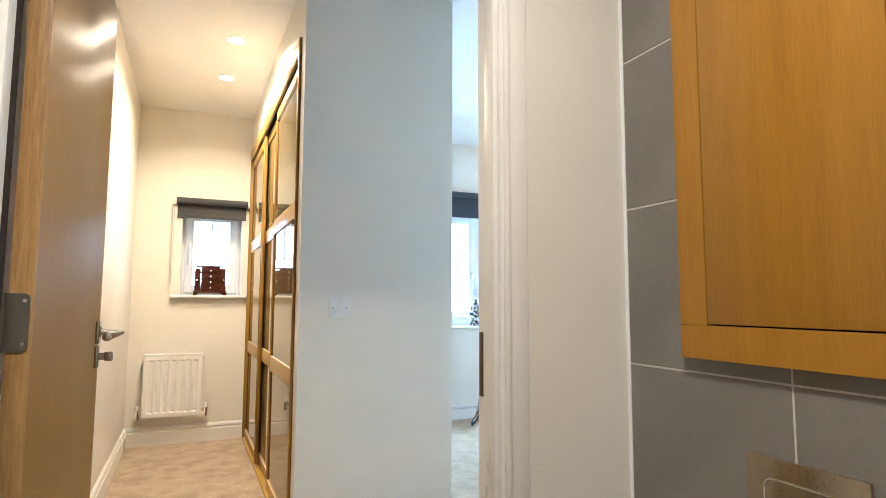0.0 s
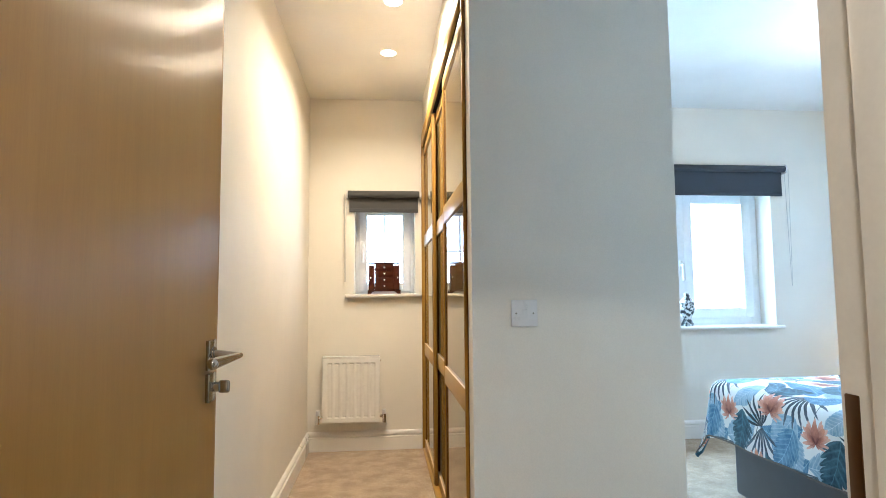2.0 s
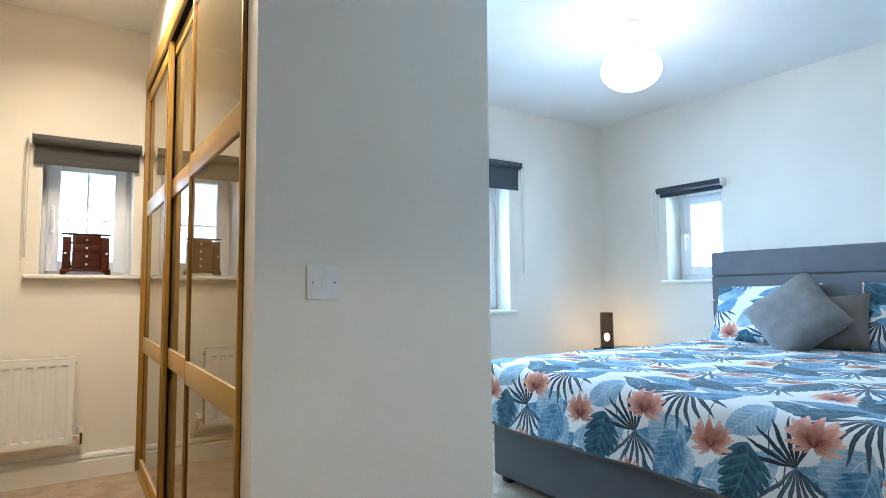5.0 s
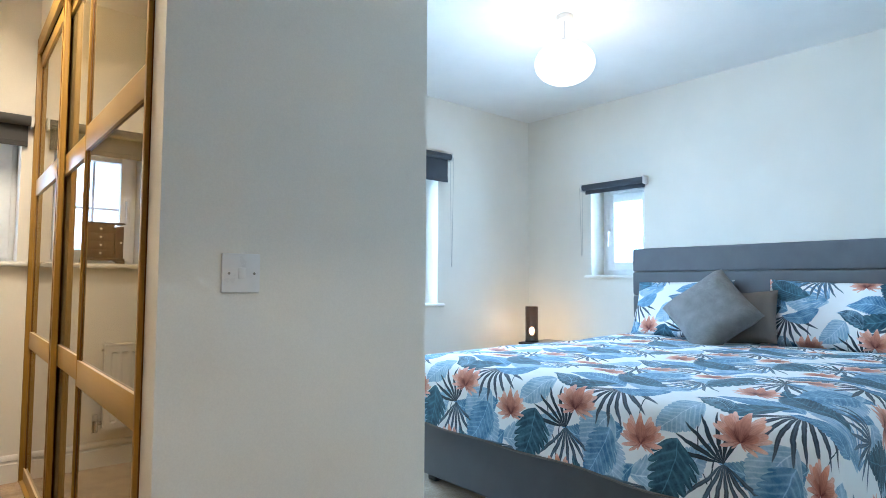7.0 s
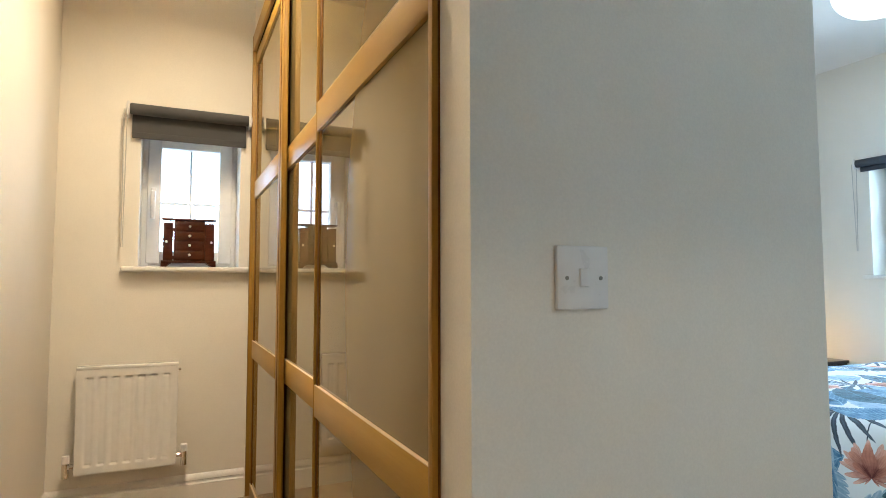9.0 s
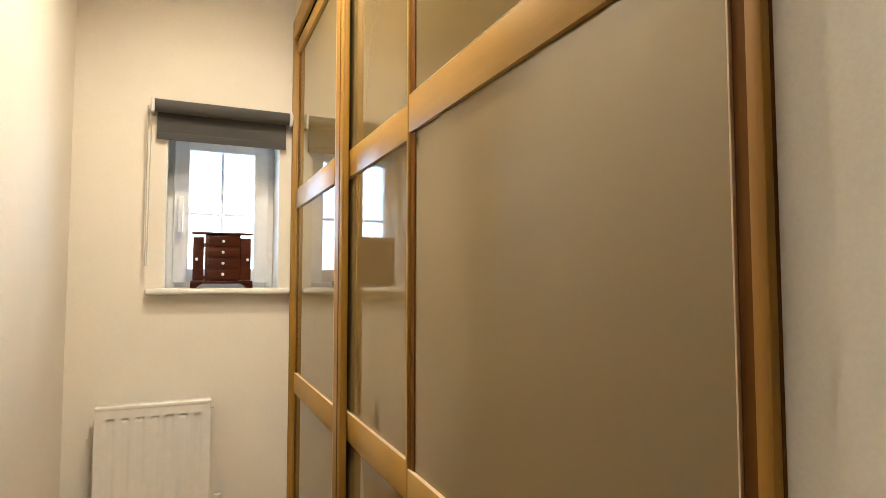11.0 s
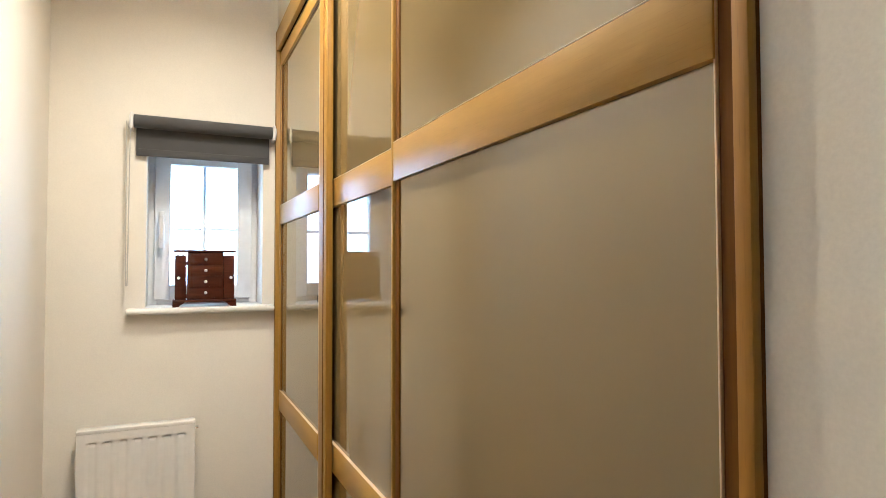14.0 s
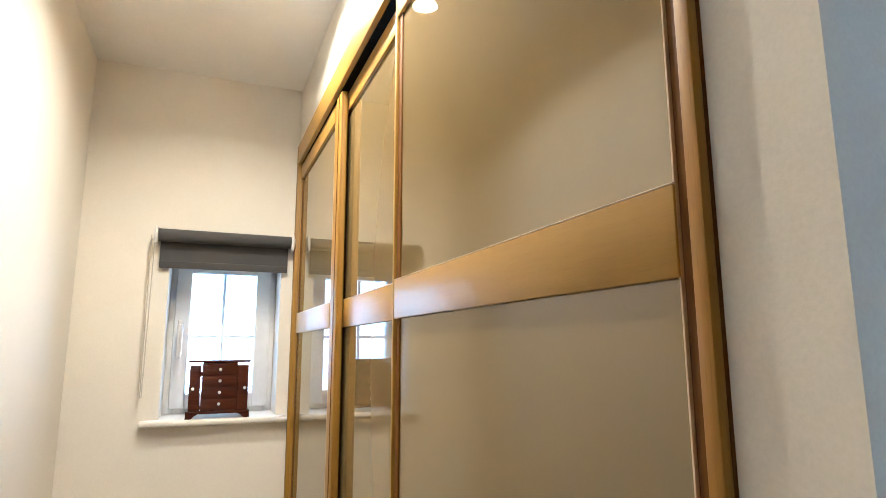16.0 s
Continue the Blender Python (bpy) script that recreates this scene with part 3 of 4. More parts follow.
def wooden_door():
    x0, x1, y0, y1 = -0.104, -0.067, LOBBY_Y + 0.012, 2.236
    door = thing("wooden_door", (x0, y0, 0), "flush oak-veneered bathroom door standing wide open", "door")
    part("leaf", boxes(((x0, y0 + 0.007, 0.008), (x1, y1 - 0.007, 1.985)), bevel=0.0012), VENEER, door)
    part("edge_lipping", boxes(((x0, y0, 0.008), (x1, y0 + 0.0068, 1.985)), bevel=0.001), LIPPING, door, "coarse-grained oak edge lipping")
    part("edge_lipping", boxes(((x0, y1 - 0.0068, 0.008), (x1, y1, 1.985)), bevel=0.001), LIPPING, door)
    leaf_bm = bmesh.new()
    outline = [(x0 - 0.012, 0.975)]
    for k, (cx, cz) in enumerate(((x1 - 0.014, 0.985), (x1 - 0.014, 1.065))):
        outline += [(cx + 0.010 * math.cos(q), cz + 0.010 * math.sin(q)) for q in [math.pi / 2 * (k - 1 + i / 5) for i in range(6)]]
    outline.append((x0 - 0.012, 1.075))
    front, rear = [[leaf_bm.verts.new((u, y, z)) for u, z in outline] for y in (y0 - 0.0028, y0 + 0.0008)]
    leaf_bm.faces.new(front)
    leaf_bm.faces.new(list(reversed(rear)))
    for i in range(len(outline)):
        leaf_bm.faces.new((front[i - 1], rear[i - 1], rear[i], front[i]))
    bmesh.ops.recalc_face_normals(leaf_bm, faces=leaf_bm.faces)
    hinge = part("hinge", leaf_bm, HINGE, door, "dull steel butt hinge")
    part("knuckle", tube(bmesh.new(), (x0 - 0.006, y0 - 0.006, 0.975), (x0 - 0.006, y0 - 0.006, 1.075), 0.0055), HINGE, hinge)
    for z in (0.988, 1.062):
        part("screw", tube(bmesh.new(), (x1 - 0.012, y0 - 0.0038, z), (x1 - 0.012, y0 - 0.002, z), 0.0032, seg=12), STEEL, hinge)
    # lever on a square rose, elbow outwards, bar running back towards the hinges
    ry = y1 - 0.062
    lever = part("lever_handle", boxes(((x1, ry - 0.026, 0.938), (x1 + 0.009, ry + 0.026, 1.003)), bevel=0.0015), STEEL, door, "satin nickel lever handle on a square rose")
    part("neck", tube(tube(bmesh.new(), (x1 + 0.008, ry, 0.972), (x1 + 0.013, ry, 0.972), 0.0165), (x1 + 0.0125, ry, 0.972), (x1 + 0.064, ry, 0.968), 0.0095, 0.0065), STEEL, lever)
    bar = tube(bmesh.new(), (x1 + 0.066, ry + 0.006, 0.968), (x1 + 0.040, ry - 0.112, 0.962), 0.0065, 0.0125)
    ball(bar, (x1 + 0.040, ry - 0.112, 0.962), 0.0124)
    part("lever", bar, STEEL, lever)
    turn = part("thumb_turn", boxes(((x1, ry - 0.026, 0.868), (x1 + 0.009, ry + 0.026, 0.930)), bevel=0.0015), STEEL, door, "satin nickel thumb turn on a square rose")
    knob = bmesh.new()
    tube(knob, (x1 + 0.008, ry, 0.900), (x1 + 0.024, ry, 0.900), 0.011)
    box(knob, (x1 + 0.022, ry - 0.006, 0.886), (x1 + 0.046, ry + 0.006, 0.914), 0.005, 3)
    part("knob", knob, STEEL, turn)
    return door


wooden_door()


# ---- passage: wardrobe ----
def sliding_wardrobe():
    y0, y1, top = 2.828, 5.094, 2.288
    xf, xb = 0.600, 0.655
    ward = thing("sliding_wardrobe", (0.7, 3.95, 0), "built-in wardrobe with three oak-framed cream glass sliding doors", "wardrobe")
    part("frame_post", boxes(((xf, y0, 0.0), (xf + 0.010, y0 + 0.0150, top)), bevel=0.0015), OAK_POST, ward)
    # liner edge in the darkened oak: the post's unlit side put into colour
    part("side_liner", boxes(((xf + 0.0102, y0, 0.0), (xb + 0.05, y0 + 0.014, top))), OAK_SHADE, ward)
    part("frame_post", boxes(((xf, y1 - 0.030, 0.0), (xb + 0.05, y1, top)), bevel=0.002), OAK, ward)
    part("frame_head", boxes(((xf, y0 + 0.0245, top - 0.086), (xf + 0.016, y1 - 0.0305, top)), bevel=0.002), OAK_RAIL, ward)
    part("top_track", boxes(((xf + 0.018, y0 + 0.0245, top - 0.03), (xb + 0.05, y1 - 0.0305, top))), SHADOW_GAP, ward, "dark aluminium top track")
    part("floor_track", boxes(((xf + 0.0005, y0 + 0.0245, 0.0), (xb + 0.05, y1 - 0.0305, 0.012)), bevel=0.002), OAK_RAIL, ward)
    # back sheet coloured near-black for the shade inside the wardrobe
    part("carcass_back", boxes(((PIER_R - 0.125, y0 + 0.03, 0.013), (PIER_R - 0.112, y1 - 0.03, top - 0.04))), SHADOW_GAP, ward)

    def sliding_door(ya, yb, x, z1, sa=0.034, sb=0.034):
        """One framed door: two stiles, four rails and three cream glass panels."""
        d = 0.016
        rails = [(0.014, 0.074), (0.672, 0.756), (1.452, 1.534), (z1 - 0.06, z1)]
        # thin near-black sheet behind the panels: shade between the doors as colour
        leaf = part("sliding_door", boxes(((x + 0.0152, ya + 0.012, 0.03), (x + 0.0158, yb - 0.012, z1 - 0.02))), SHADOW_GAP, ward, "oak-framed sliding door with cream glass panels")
        for a, w, free in ((ya, sa, 1), (yb - sb, sb, -1)):
            # flat outer strip, and beside the glass a lower bead
            lip = 0.011 if w < 0.06 else w - 0.016
            u0, u1 = (a, a + lip) if free > 0 else (a + w - lip, a + w)
            v0, v1 = (u1 + 0.0003, a + w) if free > 0 else (a, u0 - 0.0003)
            bm = boxes(((x, u0, 0.014), (x + d, u1, z1)), bevel=0.003)
            if w > 0.12:
                box(bm, (x - 0.005, u0, 0.016), (x + 0.002, u0 + 0.070, z1 - 0.002), 0.002)
            stile = part("stile", bm, OAK, leaf)
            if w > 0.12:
                # dark strip painting the shade of a groove
                part("groove_strip", boxes(((x - 0.0065, u0 + 0.030, 0.018), (x - 0.0048, u0 + 0.036, z1 - 0.004))), OAK_SHADE, stile)
            # bead in the darkened oak, its recess shade given by colour
            part("bead", boxes(((x + 0.006, v0, 0.014), (x + d, v1, z1)), bevel=0.002), OAK_SHADE, stile, "oak bead with the recess shade put into its colour")
            if free > 0:
                part("glazing_seal", boxes(((x + 0.0035, v1 + 0.0002, 0.076), (x + 0.0085, v1 + 0.0020, z1 - 0.062))), OAK_EDGE, stile, "pale glazing seal", False)
        end = yb - (0.0114 if sb < 0.06 else sb - 0.0157)
        for z0, zz in rails:
            rail = part("rail", boxes(((x + 0.001, ya + sa + 0.0003, z0), (x + d, end, zz - 0.0016)), bevel=0.0012), OAK_RAIL, leaf)
            part("edge_band", boxes(((x + 0.001, ya + sa + 0.0003, zz - 0.0014), (x + 0.0088, end, zz))), OAK_EDGE, rail, "pale oak edge band", False)
        for (_, a), (b, _) in zip(rails, rails[1:]):
            part("glass_panel", boxes(((x + 0.009, ya + sa + 0.0003, a + 0.0003), (x + 0.0148, yb - sb - 0.0003, b - 0.0003))), LACQUER, leaf, "glossy cream lacquered glass")
    sliding_door(2.839, 3.672, 0.615, 2.190)
    sliding_door(3.585, 4.390, 0.633, 2.190, 0.034, 0.115)
    sliding_door(4.212, 5.060, 0.615, 2.190, 0.128, 0.034)


sliding_wardrobe()


# ---- windows ----
def window(name, opening, along, lights, handle, bars=False, label="", f=0.035, st=0.062):
    """White plastic window set back in its opening. lights: (from, to, opens) along the wall."""
    a, b, z0, z1 = opening

    def blk(bm, u0, u1, d0, d1, w0, w1, bev=0.003):
        if along == "x":
            box(bm, (u0, FAR + d0, w0), (u1, FAR + d1, w1), bev)
        else:
            box(bm, (EAST + d0, u0, w0), (EAST + d1, u1, w1), bev)
        return bm
    win = thing(name, (0.5 * (a + b), FAR + 0.12, z0) if along == "x" else (EAST + 0.12, 0.5 * (a + b), z0), label, "window", kind="structure")
    D0, D1 = 0.190, 0.260
    bm = bmesh.new()
    blk(bm, a, a + f, D0, D1, z0, z1)
    blk(bm, b - f, b, D0, D1, z0, z1)
    blk(bm, a + f, b - f, D0, D1, z0, z0 + f)
    blk(bm, a + f, b - f, D0, D1, z1 - f, z1)
    part("window_frame", bm, UPVC, win)
    for u0, u1, opens in lights:
        s, e0 = st, (0.166 if opens else 0.176)
        bm = bmesh.new()
        blk(bm, u0, u0 + s, e0, e0 + 0.06, z0 + f - 0.012, z1 - f + 0.012, 0.006)
        blk(bm, u1 - s, u1, e0, e0 + 0.06, z0 + f - 0.012, z1 - f + 0.012, 0.006)
        blk(bm, u0 + s - 0.002, u1 - s + 0.002, e0 + 0.001, e0 + 0.059, z0 + f - 0.012, z0 + f + s - 0.012, 0.006)
        blk(bm, u0 + s - 0.002, u1 - s + 0.002, e0 + 0.001, e0 + 0.059, z1 - f - s + 0.012, z1 - f + 0.012, 0.006)
        sash = part("sash", bm, UPVC, win)
        g0, g1, h0, h1 = u0 + s - 0.004, u1 - s + 0.004, z0 + f + s - 0.016, z1 - f - s + 0.016
        pane = part("pane", blk(bmesh.new(), g0, g1, e0 + 0.028, e0 + 0.032, h0, h1, 0), PANE, sash, "clear window glass", False)
        pane.visible_shadow = False
        if bars:
            bm = bmesh.new()
            mid, third = 0.5 * (g0 + g1), h0 + 0.47 * (h1 - h0)
            blk(bm, mid - 0.0065, mid + 0.0065, e0 + 0.0335, e0 + 0.042, h0, h1, 0.001)
            blk(bm, g0, mid - 0.0082, e0 + 0.0335, e0 + 0.042, third - 0.0065, third + 0.0065, 0.001)
            blk(bm, mid + 0.0082, g1, e0 + 0.0335, e0 + 0.042, third - 0.0065, third + 0.0065, 0.001)
            part("glazing_bar", bm, UPVC, sash)
    hu, hz, e0 = handle
    bm = blk(bmesh.new(), hu - 0.012, hu + 0.012, e0 - 0.010, e0 + 0.002, hz - 0.035, hz + 0.035, 0.004)
    h = part("window_handle", bm, PLASTIC, win, "white window handle")
    bm = blk(bmesh.new(), hu - 0.009, hu + 0.009, e0 - 0.040, e0 - 0.009, hz - 0.009, hz + 0.014, 0.005)
    blk(bm, hu - 0.011, hu + 0.011, e0 - 0.054, e0 - 0.036, hz - 0.125, hz + 0.016, 0.007)
    part("grip", bm, PLASTIC, h)
    return win


window("window_1", W0, "x", [(W0[0] + 0.024, W0[1] - 0.024, True)], (W0[0] + 0.052, 1.475, 0.166), True, "small white plastic casement window with glazing bars")
window("window_2", W1, "x", [(W1[0] + 0.060, 2.742, True), (2.744, W1[1] - 0.060, False)], (2.705, 1.32, 0.166), False, "wide white plastic bedroom window, one light opening", 0.072, 0.075)
win3 = window("window_3", W2, "y", [(W2[0] + 0.050, W2[1] - 0.050, True)], (W2[1] - 0.082, 1.46, 0.166), False, "small white plastic bedroom window in a deep reveal", 0.060, 0.070)


part("trickle_vent", boxes(((EAST + 0.172, W2[0] + 0.09, W2[3] - 0.038), (EAST + 0.1895, W2[1] - 0.09, W2[3] - 0.018)), bevel=0.003), UPVC, win3, "slim white trickle vent")


def window_sill(a, b, z, along, out):
    """Sill board with a rounded nose, lying in the opening and lapping over the wall below."""
    wa, wb, deep = a + 0.068, b - 0.046, 0.189
    bm = bmesh.new()
    if along == "x":
        box(bm, (a, FAR - out, z - 0.024), (b, FAR - 0.0015, z + 0.002), 0.011, 4)
        box(bm, (wa, FAR - 0.012, z + 0.0003), (wb, FAR + deep, z + 0.0015), 0.0)
    else:
        box(bm, (EAST - out, a, z - 0.024), (EAST - 0.0015, b, z + 0.002), 0.011, 4)
        box(bm, (EAST - 0.012, wa, z + 0.0003), (EAST + deep, wb, z + 0.0015), 0.0)
    structure("window_sill", bm, GLOSS, "white painted window sill with a rounded nose", "window sill", True)


window_sill(0.041, 0.599, 1.111, "x", 0.050)
window_sill(W1[0] - 0.068, W1[1] + 0.046, 0.841, "x", 0.05)
window_sill(W2[0] - 0.068, W2[1] + 0.046, 1.081, "y", 0.05)


def roller_blind(a, b, top, bottom, along, cloth, label, chain_side=1, chain_to=1.2):
    """Rolled cloth on a tube between two brackets, a short fall of cloth with a bottom bar, and a pull chain."""
    face = FAR if along == "x" else EAST

    def at(u, d, z):
        return (u, face - d, z) if along == "x" else (face - d, u, z)

    def span_box(bm, u0, u1, d0, d1, z0, z1, bev):
        p, q = at(u0, d0, z0), at(u1, d1, z1)
        return box(bm, tuple(map(min, p, q)), tuple(map(max, p, q)), bev)
    blind = thing("roller_blind", at(0.5 * (a + b), 0.03, bottom), label, "blind")
    r = 0.026
    part("roll", tube(bmesh.new(), at(a + 0.006, 0.042, top - r), at(b - 0.006, 0.042, top - r), r, seg=28), cloth, blind)
    fall = bmesh.new()
    n = 14
    rows = [(0.0175, top - 0.026), (0.0175, top - 0.060), (0.0175, bottom)]
    for d_off in (0.0, 0.0012):
        grid = [[fall.verts.new(at(a + 0.014 + (b - a - 0.028) * i / n, d - d_off, z)) for i in range(n + 1)] for d, z in rows]
        for g, h in zip(grid, grid[1:]):
            for i in range(n):
                fall.faces.new((g[i], g[i + 1], h[i + 1], h[i]))
    part("cloth", fall, cloth, blind)
    part("bottom_bar", span_box(bmesh.new(), a + 0.014, b - 0.014, 0.0135, 0.0215, bottom - 0.001, bottom + 0.028, 0.003), cloth, blind)
    for u in (a, b):
        bm = span_box(bmesh.new(), u - 0.006, u + 0.006, 0.001, 0.070, top - 0.062, top + 0.004, 0.005)
        tube(bm, at(u - 0.009, 0.042, top - r), at(u + 0.009, 0.042, top - r), 0.024, seg=24)
        part("bracket", bm, PLASTIC, blind)
    u = a - 0.012 if chain_side < 0 else b + 0.012
    chain = bmesh.new()
    for d, z in ((0.030, chain_to + 0.05), (0.056, chain_to)):
        tube(chain, at(u + (d - 0.043) * 0.6, d, top - r), at(u + (d - 0.043) * 0.2, 0.043, z if d > 0.04 else chain_to), 0.0021, seg=8)
    part("pull_chain", chain, CHAIN, blind)
    return blind


roller_blind(0.056, 0.590, 1.868, 1.712, "x", BLIND, "grey roller blind, mostly rolled up, over the passage window", -1, 1.20)
roller_blind(W1[0] - 0.10, 3.492, 2.100, 1.862, "x", BLIND_NAVY, "dark grey roller blind pulled a little way down", 1, 1.15)
roller_blind(3.856, 4.452, 1.872, 1.790, "y", BLIND_NAVY, "dark grey roller blind rolled almost fully up", 1, 1.25)


# ---- passage: radiator ----
def radiator():
    x0, x1, yf, yb, z0, z1 = -0.106, 0.290, 5.028, 5.075, 0.212, 0.668
    rad = thing("radiator", (0.09, 5.05, z0), "small white panel radiator on the wall under the window", "radiator")
    bm = bmesh.new()
    nx, nz = 126, 150
    n = 7

    def dent(u, z):
        s = (u - x0 - 0.022) / (x1 - x0 - 0.044) * n
        if not 0 < s < n:
            return 0.0
        across = 0.5 - 0.5 * math.cos(2 * math.pi * s)
        ends = max(0.0, min(1.0, (z - z0 - 0.030) / 0.010)) * max(0.0, min(1.0, (z1 - 0.042 - z) / 0.006))
        top_gap, low_gap = z1 - 0.042 - z, z - z0 - 0.030
        scoop = max(0.0, 1 - top_gap / 0.015 if top_gap > 0 else 0.0) + max(0.0, 1 - low_gap / 0.015 if low_gap > 0 else 0.0)
        return (0.0042 * min(1.0, 1.6 * across) + 0.010 * scoop * max(0.0, min(1.0, 3 * across - 1.1))) * ends
    grid = [[bm.verts.new((x0 + (x1 - x0) * i / nx, yf + dent(x0 + (x1 - x0) * i / nx, z0 + (z1 - z0) * k / nz), z0 + (z1 - z0) * k / nz)) for i in range(nx + 1)] for k in range(nz + 1)]
    for k in range(nz):
        for i in range(nx):
            bm.faces.new((grid[k][i], grid[k][i + 1], grid[k + 1][i + 1], grid[k + 1][i]))
    part("panel", bm, ENAMEL, rad)
    part("casing", boxes(((x0 - 0.001, yf + 0.0135, z0 + 0.001), (x1 + 0.001, yb, z1 - 0.012)), bevel=0.004), ENAMEL, rad)
    part("top_grille", boxes(((x0 - 0.003, yf - 0.002, z1 - 0.010), (x1 + 0.003, yb + 0.004, z1 + 0.004)), bevel=0.003), ENAMEL, rad)
    for u in (x0 - 0.003, x1):
        part("side_cover", boxes(((u, yf + 0.001, z0 + 0.004), (u + 0.003, yb + 0.003, z1 - 0.0105)), bevel=0.001), ENAMEL, rad)
    for u in (x0 + 0.07, x1 - 0.09):
        part("wall_bracket", boxes(((u, yb + 0.0002, z0 + 0.05), (u + 0.02, FAR - 0.001, z1 - 0.08))), ENAMEL, rad)
    for u, s in ((x0 - 0.034, -1), (x1 + 0.034, 1)):
        bm = bmesh.new()
        tube(bm, (u, 5.052, z0 + 0.035), (u - s * 0.032, 5.052, z0 + 0.035), 0.0105)
        tube(bm, (u, 5.052, z0 - 0.012), (u, 5.052, z0 + 0.050), 0.0145)
        tube(bm, (u, 5.052, z0 + 0.0), (u, FAR - 0.001, z0 + 0.0), 0.0078)
        tube(bm, (u - s * 0.002, 5.052, z0 + 0.035), (u - s * 0.016, 5.052, z0 + 0.035), 0.0140, seg=6)
        valve = part("valve", bm, CHROME, rad, "chrome radiator valve")
        part("cap", tube(bmesh.new(), (u, 5.052, z0 + 0.0505), (u, 5.052, z0 + 0.082), 0.0155, 0.0145), PLASTIC, valve, "white plastic valve cap")
    part("bleed_valve", tube(bmesh.new(), (x1 + 0.003, 5.055, z1 - 0.03), (x1 + 0.014, 5.055, z1 - 0.03), 0.006, seg=12), CHROME, rad)


radiator()


# ---- passage: jewellery box on the sill ----
def jewellery_box():
    x0, x1, yf, yb, z0 = 0.209, 0.441, 5.072, 5.170, 1.1115
    jb = thing("jewellery_box", (0.325, 5.12, z0), "dark mahogany jewellery chest with small drawers on the sill", "jewellery box")
    part("body", boxes(((x0 + 0.050, yf + 0.004, z0 + 0.0312), (x1 - 0.046, yb, z0 + 0.2208)), bevel=0.002), MAHOGANY, jb)
    part("plinth", boxes(((x0 - 0.004, yf - 0.003, z0 + 0.019), (x1 + 0.004, yb + 0.002, z0 + 0.031)), bevel=0.003), MAHOGANY, jb)
    for u, s in ((x0 - 0.004, 1), (x1 + 0.004, -1)):
        for v in (yf - 0.003, yb - 0.020):
            bm = bmesh.new()
            pts = [(0, 0), (0.022, 0), (0.030, 0.010), (0.045, 0.019), (0, 0.019)]
            f = [bm.verts.new((u + s * p, v, z0 + q)) for p, q in pts]
            g = [bm.verts.new((u + s * p, v + 0.022, z0 + q)) for p, q in pts]
            k = len(pts)
            for i in range(k):
                bm.faces.new((f[i], f[(i + 1) % k], g[(i + 1) % k], g[i]))
            bm.faces.new(f)
            bm.faces.new(list(reversed(g)))
            bmesh.ops.recalc_face_normals(bm, faces=bm.faces)
            part("bracket_foot", bm, MAHOGANY, jb, smooth=False)
    part("lid", boxes(((x0 - 0.003, yf - 0.004, z0 + 0.221), (x1 + 0.003, yb + 0.004, z0 + 0.230)), bevel=0.003), MAHOGANY, jb)

    def knob(u, z, parent):
        bm = tube(bmesh.new(), (u, yf - 0.004, z), (u, yf + 0.001, z), 0.0028, seg=12)
        ball(bm, (u, yf - 0.008, z), 0.0062, (1, 0.75, 1), 14, 10)
        part("knob", bm, PLASTIC, parent, "small pale knob")
    d0, d1 = x0 + 0.056, x1 - 0.052
    for z, h in ((0.036, 0.043), (0.081, 0.043), (0.126, 0.043), (0.171, 0.043)):
        drawer = part("drawer", boxes(((d0, yf, z0 + z), (d1, yf + 0.006, z0 + z + h - 0.002)), bevel=0.0015), MAHOGANY, jb)
        knob(0.5 * (d0 + d1), z0 + z + h * 0.5, drawer)
    # the left wing stands a little open, held at its top and bottom pivots
    for a, b, ku in ((x0 + 0.004, x0 + 0.0455, x0 + 0.018), (x1 - 0.0455, x1 - 0.004, x1 - 0.018)):
        wing = part("side_door", boxes(((a, yf, z0 + 0.0315), (b, yb - 0.006, z0 + 0.209)), bevel=0.002), MAHOGANY, jb)
        knob(ku, z0 + 0.118, wing)
    for z in (0.036, 0.168):
        part("pivot", boxes(((x0 + 0.0450, yf + 0.010, z0 + z), (x0 + 0.0505, yf + 0.022, z0 + z + 0.016))), MAHOGANY, jb, smooth=False)


jewellery_box()


# ---- light switch, downlights ----
def light_switch():
    x0, z0, s = 0.743, 0.992, 0.089
    sw = thing("light_switch", (x0 + s / 2, PIER_Y - 0.004, z0), "square white plastic light switch on the pier", "light switch")
    part("plate", boxes(((x0, PIER_Y - 0.008, z0), (x0 + s, PIER_Y - 0.0005, z0 + s)), bevel=0.002), PLASTIC, sw)
    bm = boxes(((x0 + s * 0.42, PIER_Y - 0.0105, z0 + s * 0.35), (x0 + s * 0.60, PIER_Y - 0.0075, z0 + s * 0.65)), bevel=0.0015)
    part("rocker", bm, PLASTIC, sw)
    for u in (0.18, 0.84):
        part("screw", tube(bmesh.new(), (x0 + s * u, PIER_Y - 0.0088, z0 + s * 0.49), (x0 + s * u, PIER_Y - 0.0075, z0 + s * 0.49), 0.0030, seg=14), HINGE, sw)


light_switch()
for sx, sy in SPOTS:
    dl = thing("downlight", (sx, sy, CEIL), "recessed ceiling downlight, lit warm white", "downlight", "passage downlights")
    part("ring", lathe([(0.0425, CEIL - 0.001), (0.051, CEIL - 0.001), (0.051, CEIL - 0.003), (0.045, CEIL - 0.007), (0.0425, CEIL - 0.006)], 32, (sx, sy)), UPVC, dl)
    part("lamp_face", lathe([(0.042, CEIL - 0.006), (0.042, CEIL - 0.0005)], 28, (sx, sy)), SPOT_GLOW, dl)


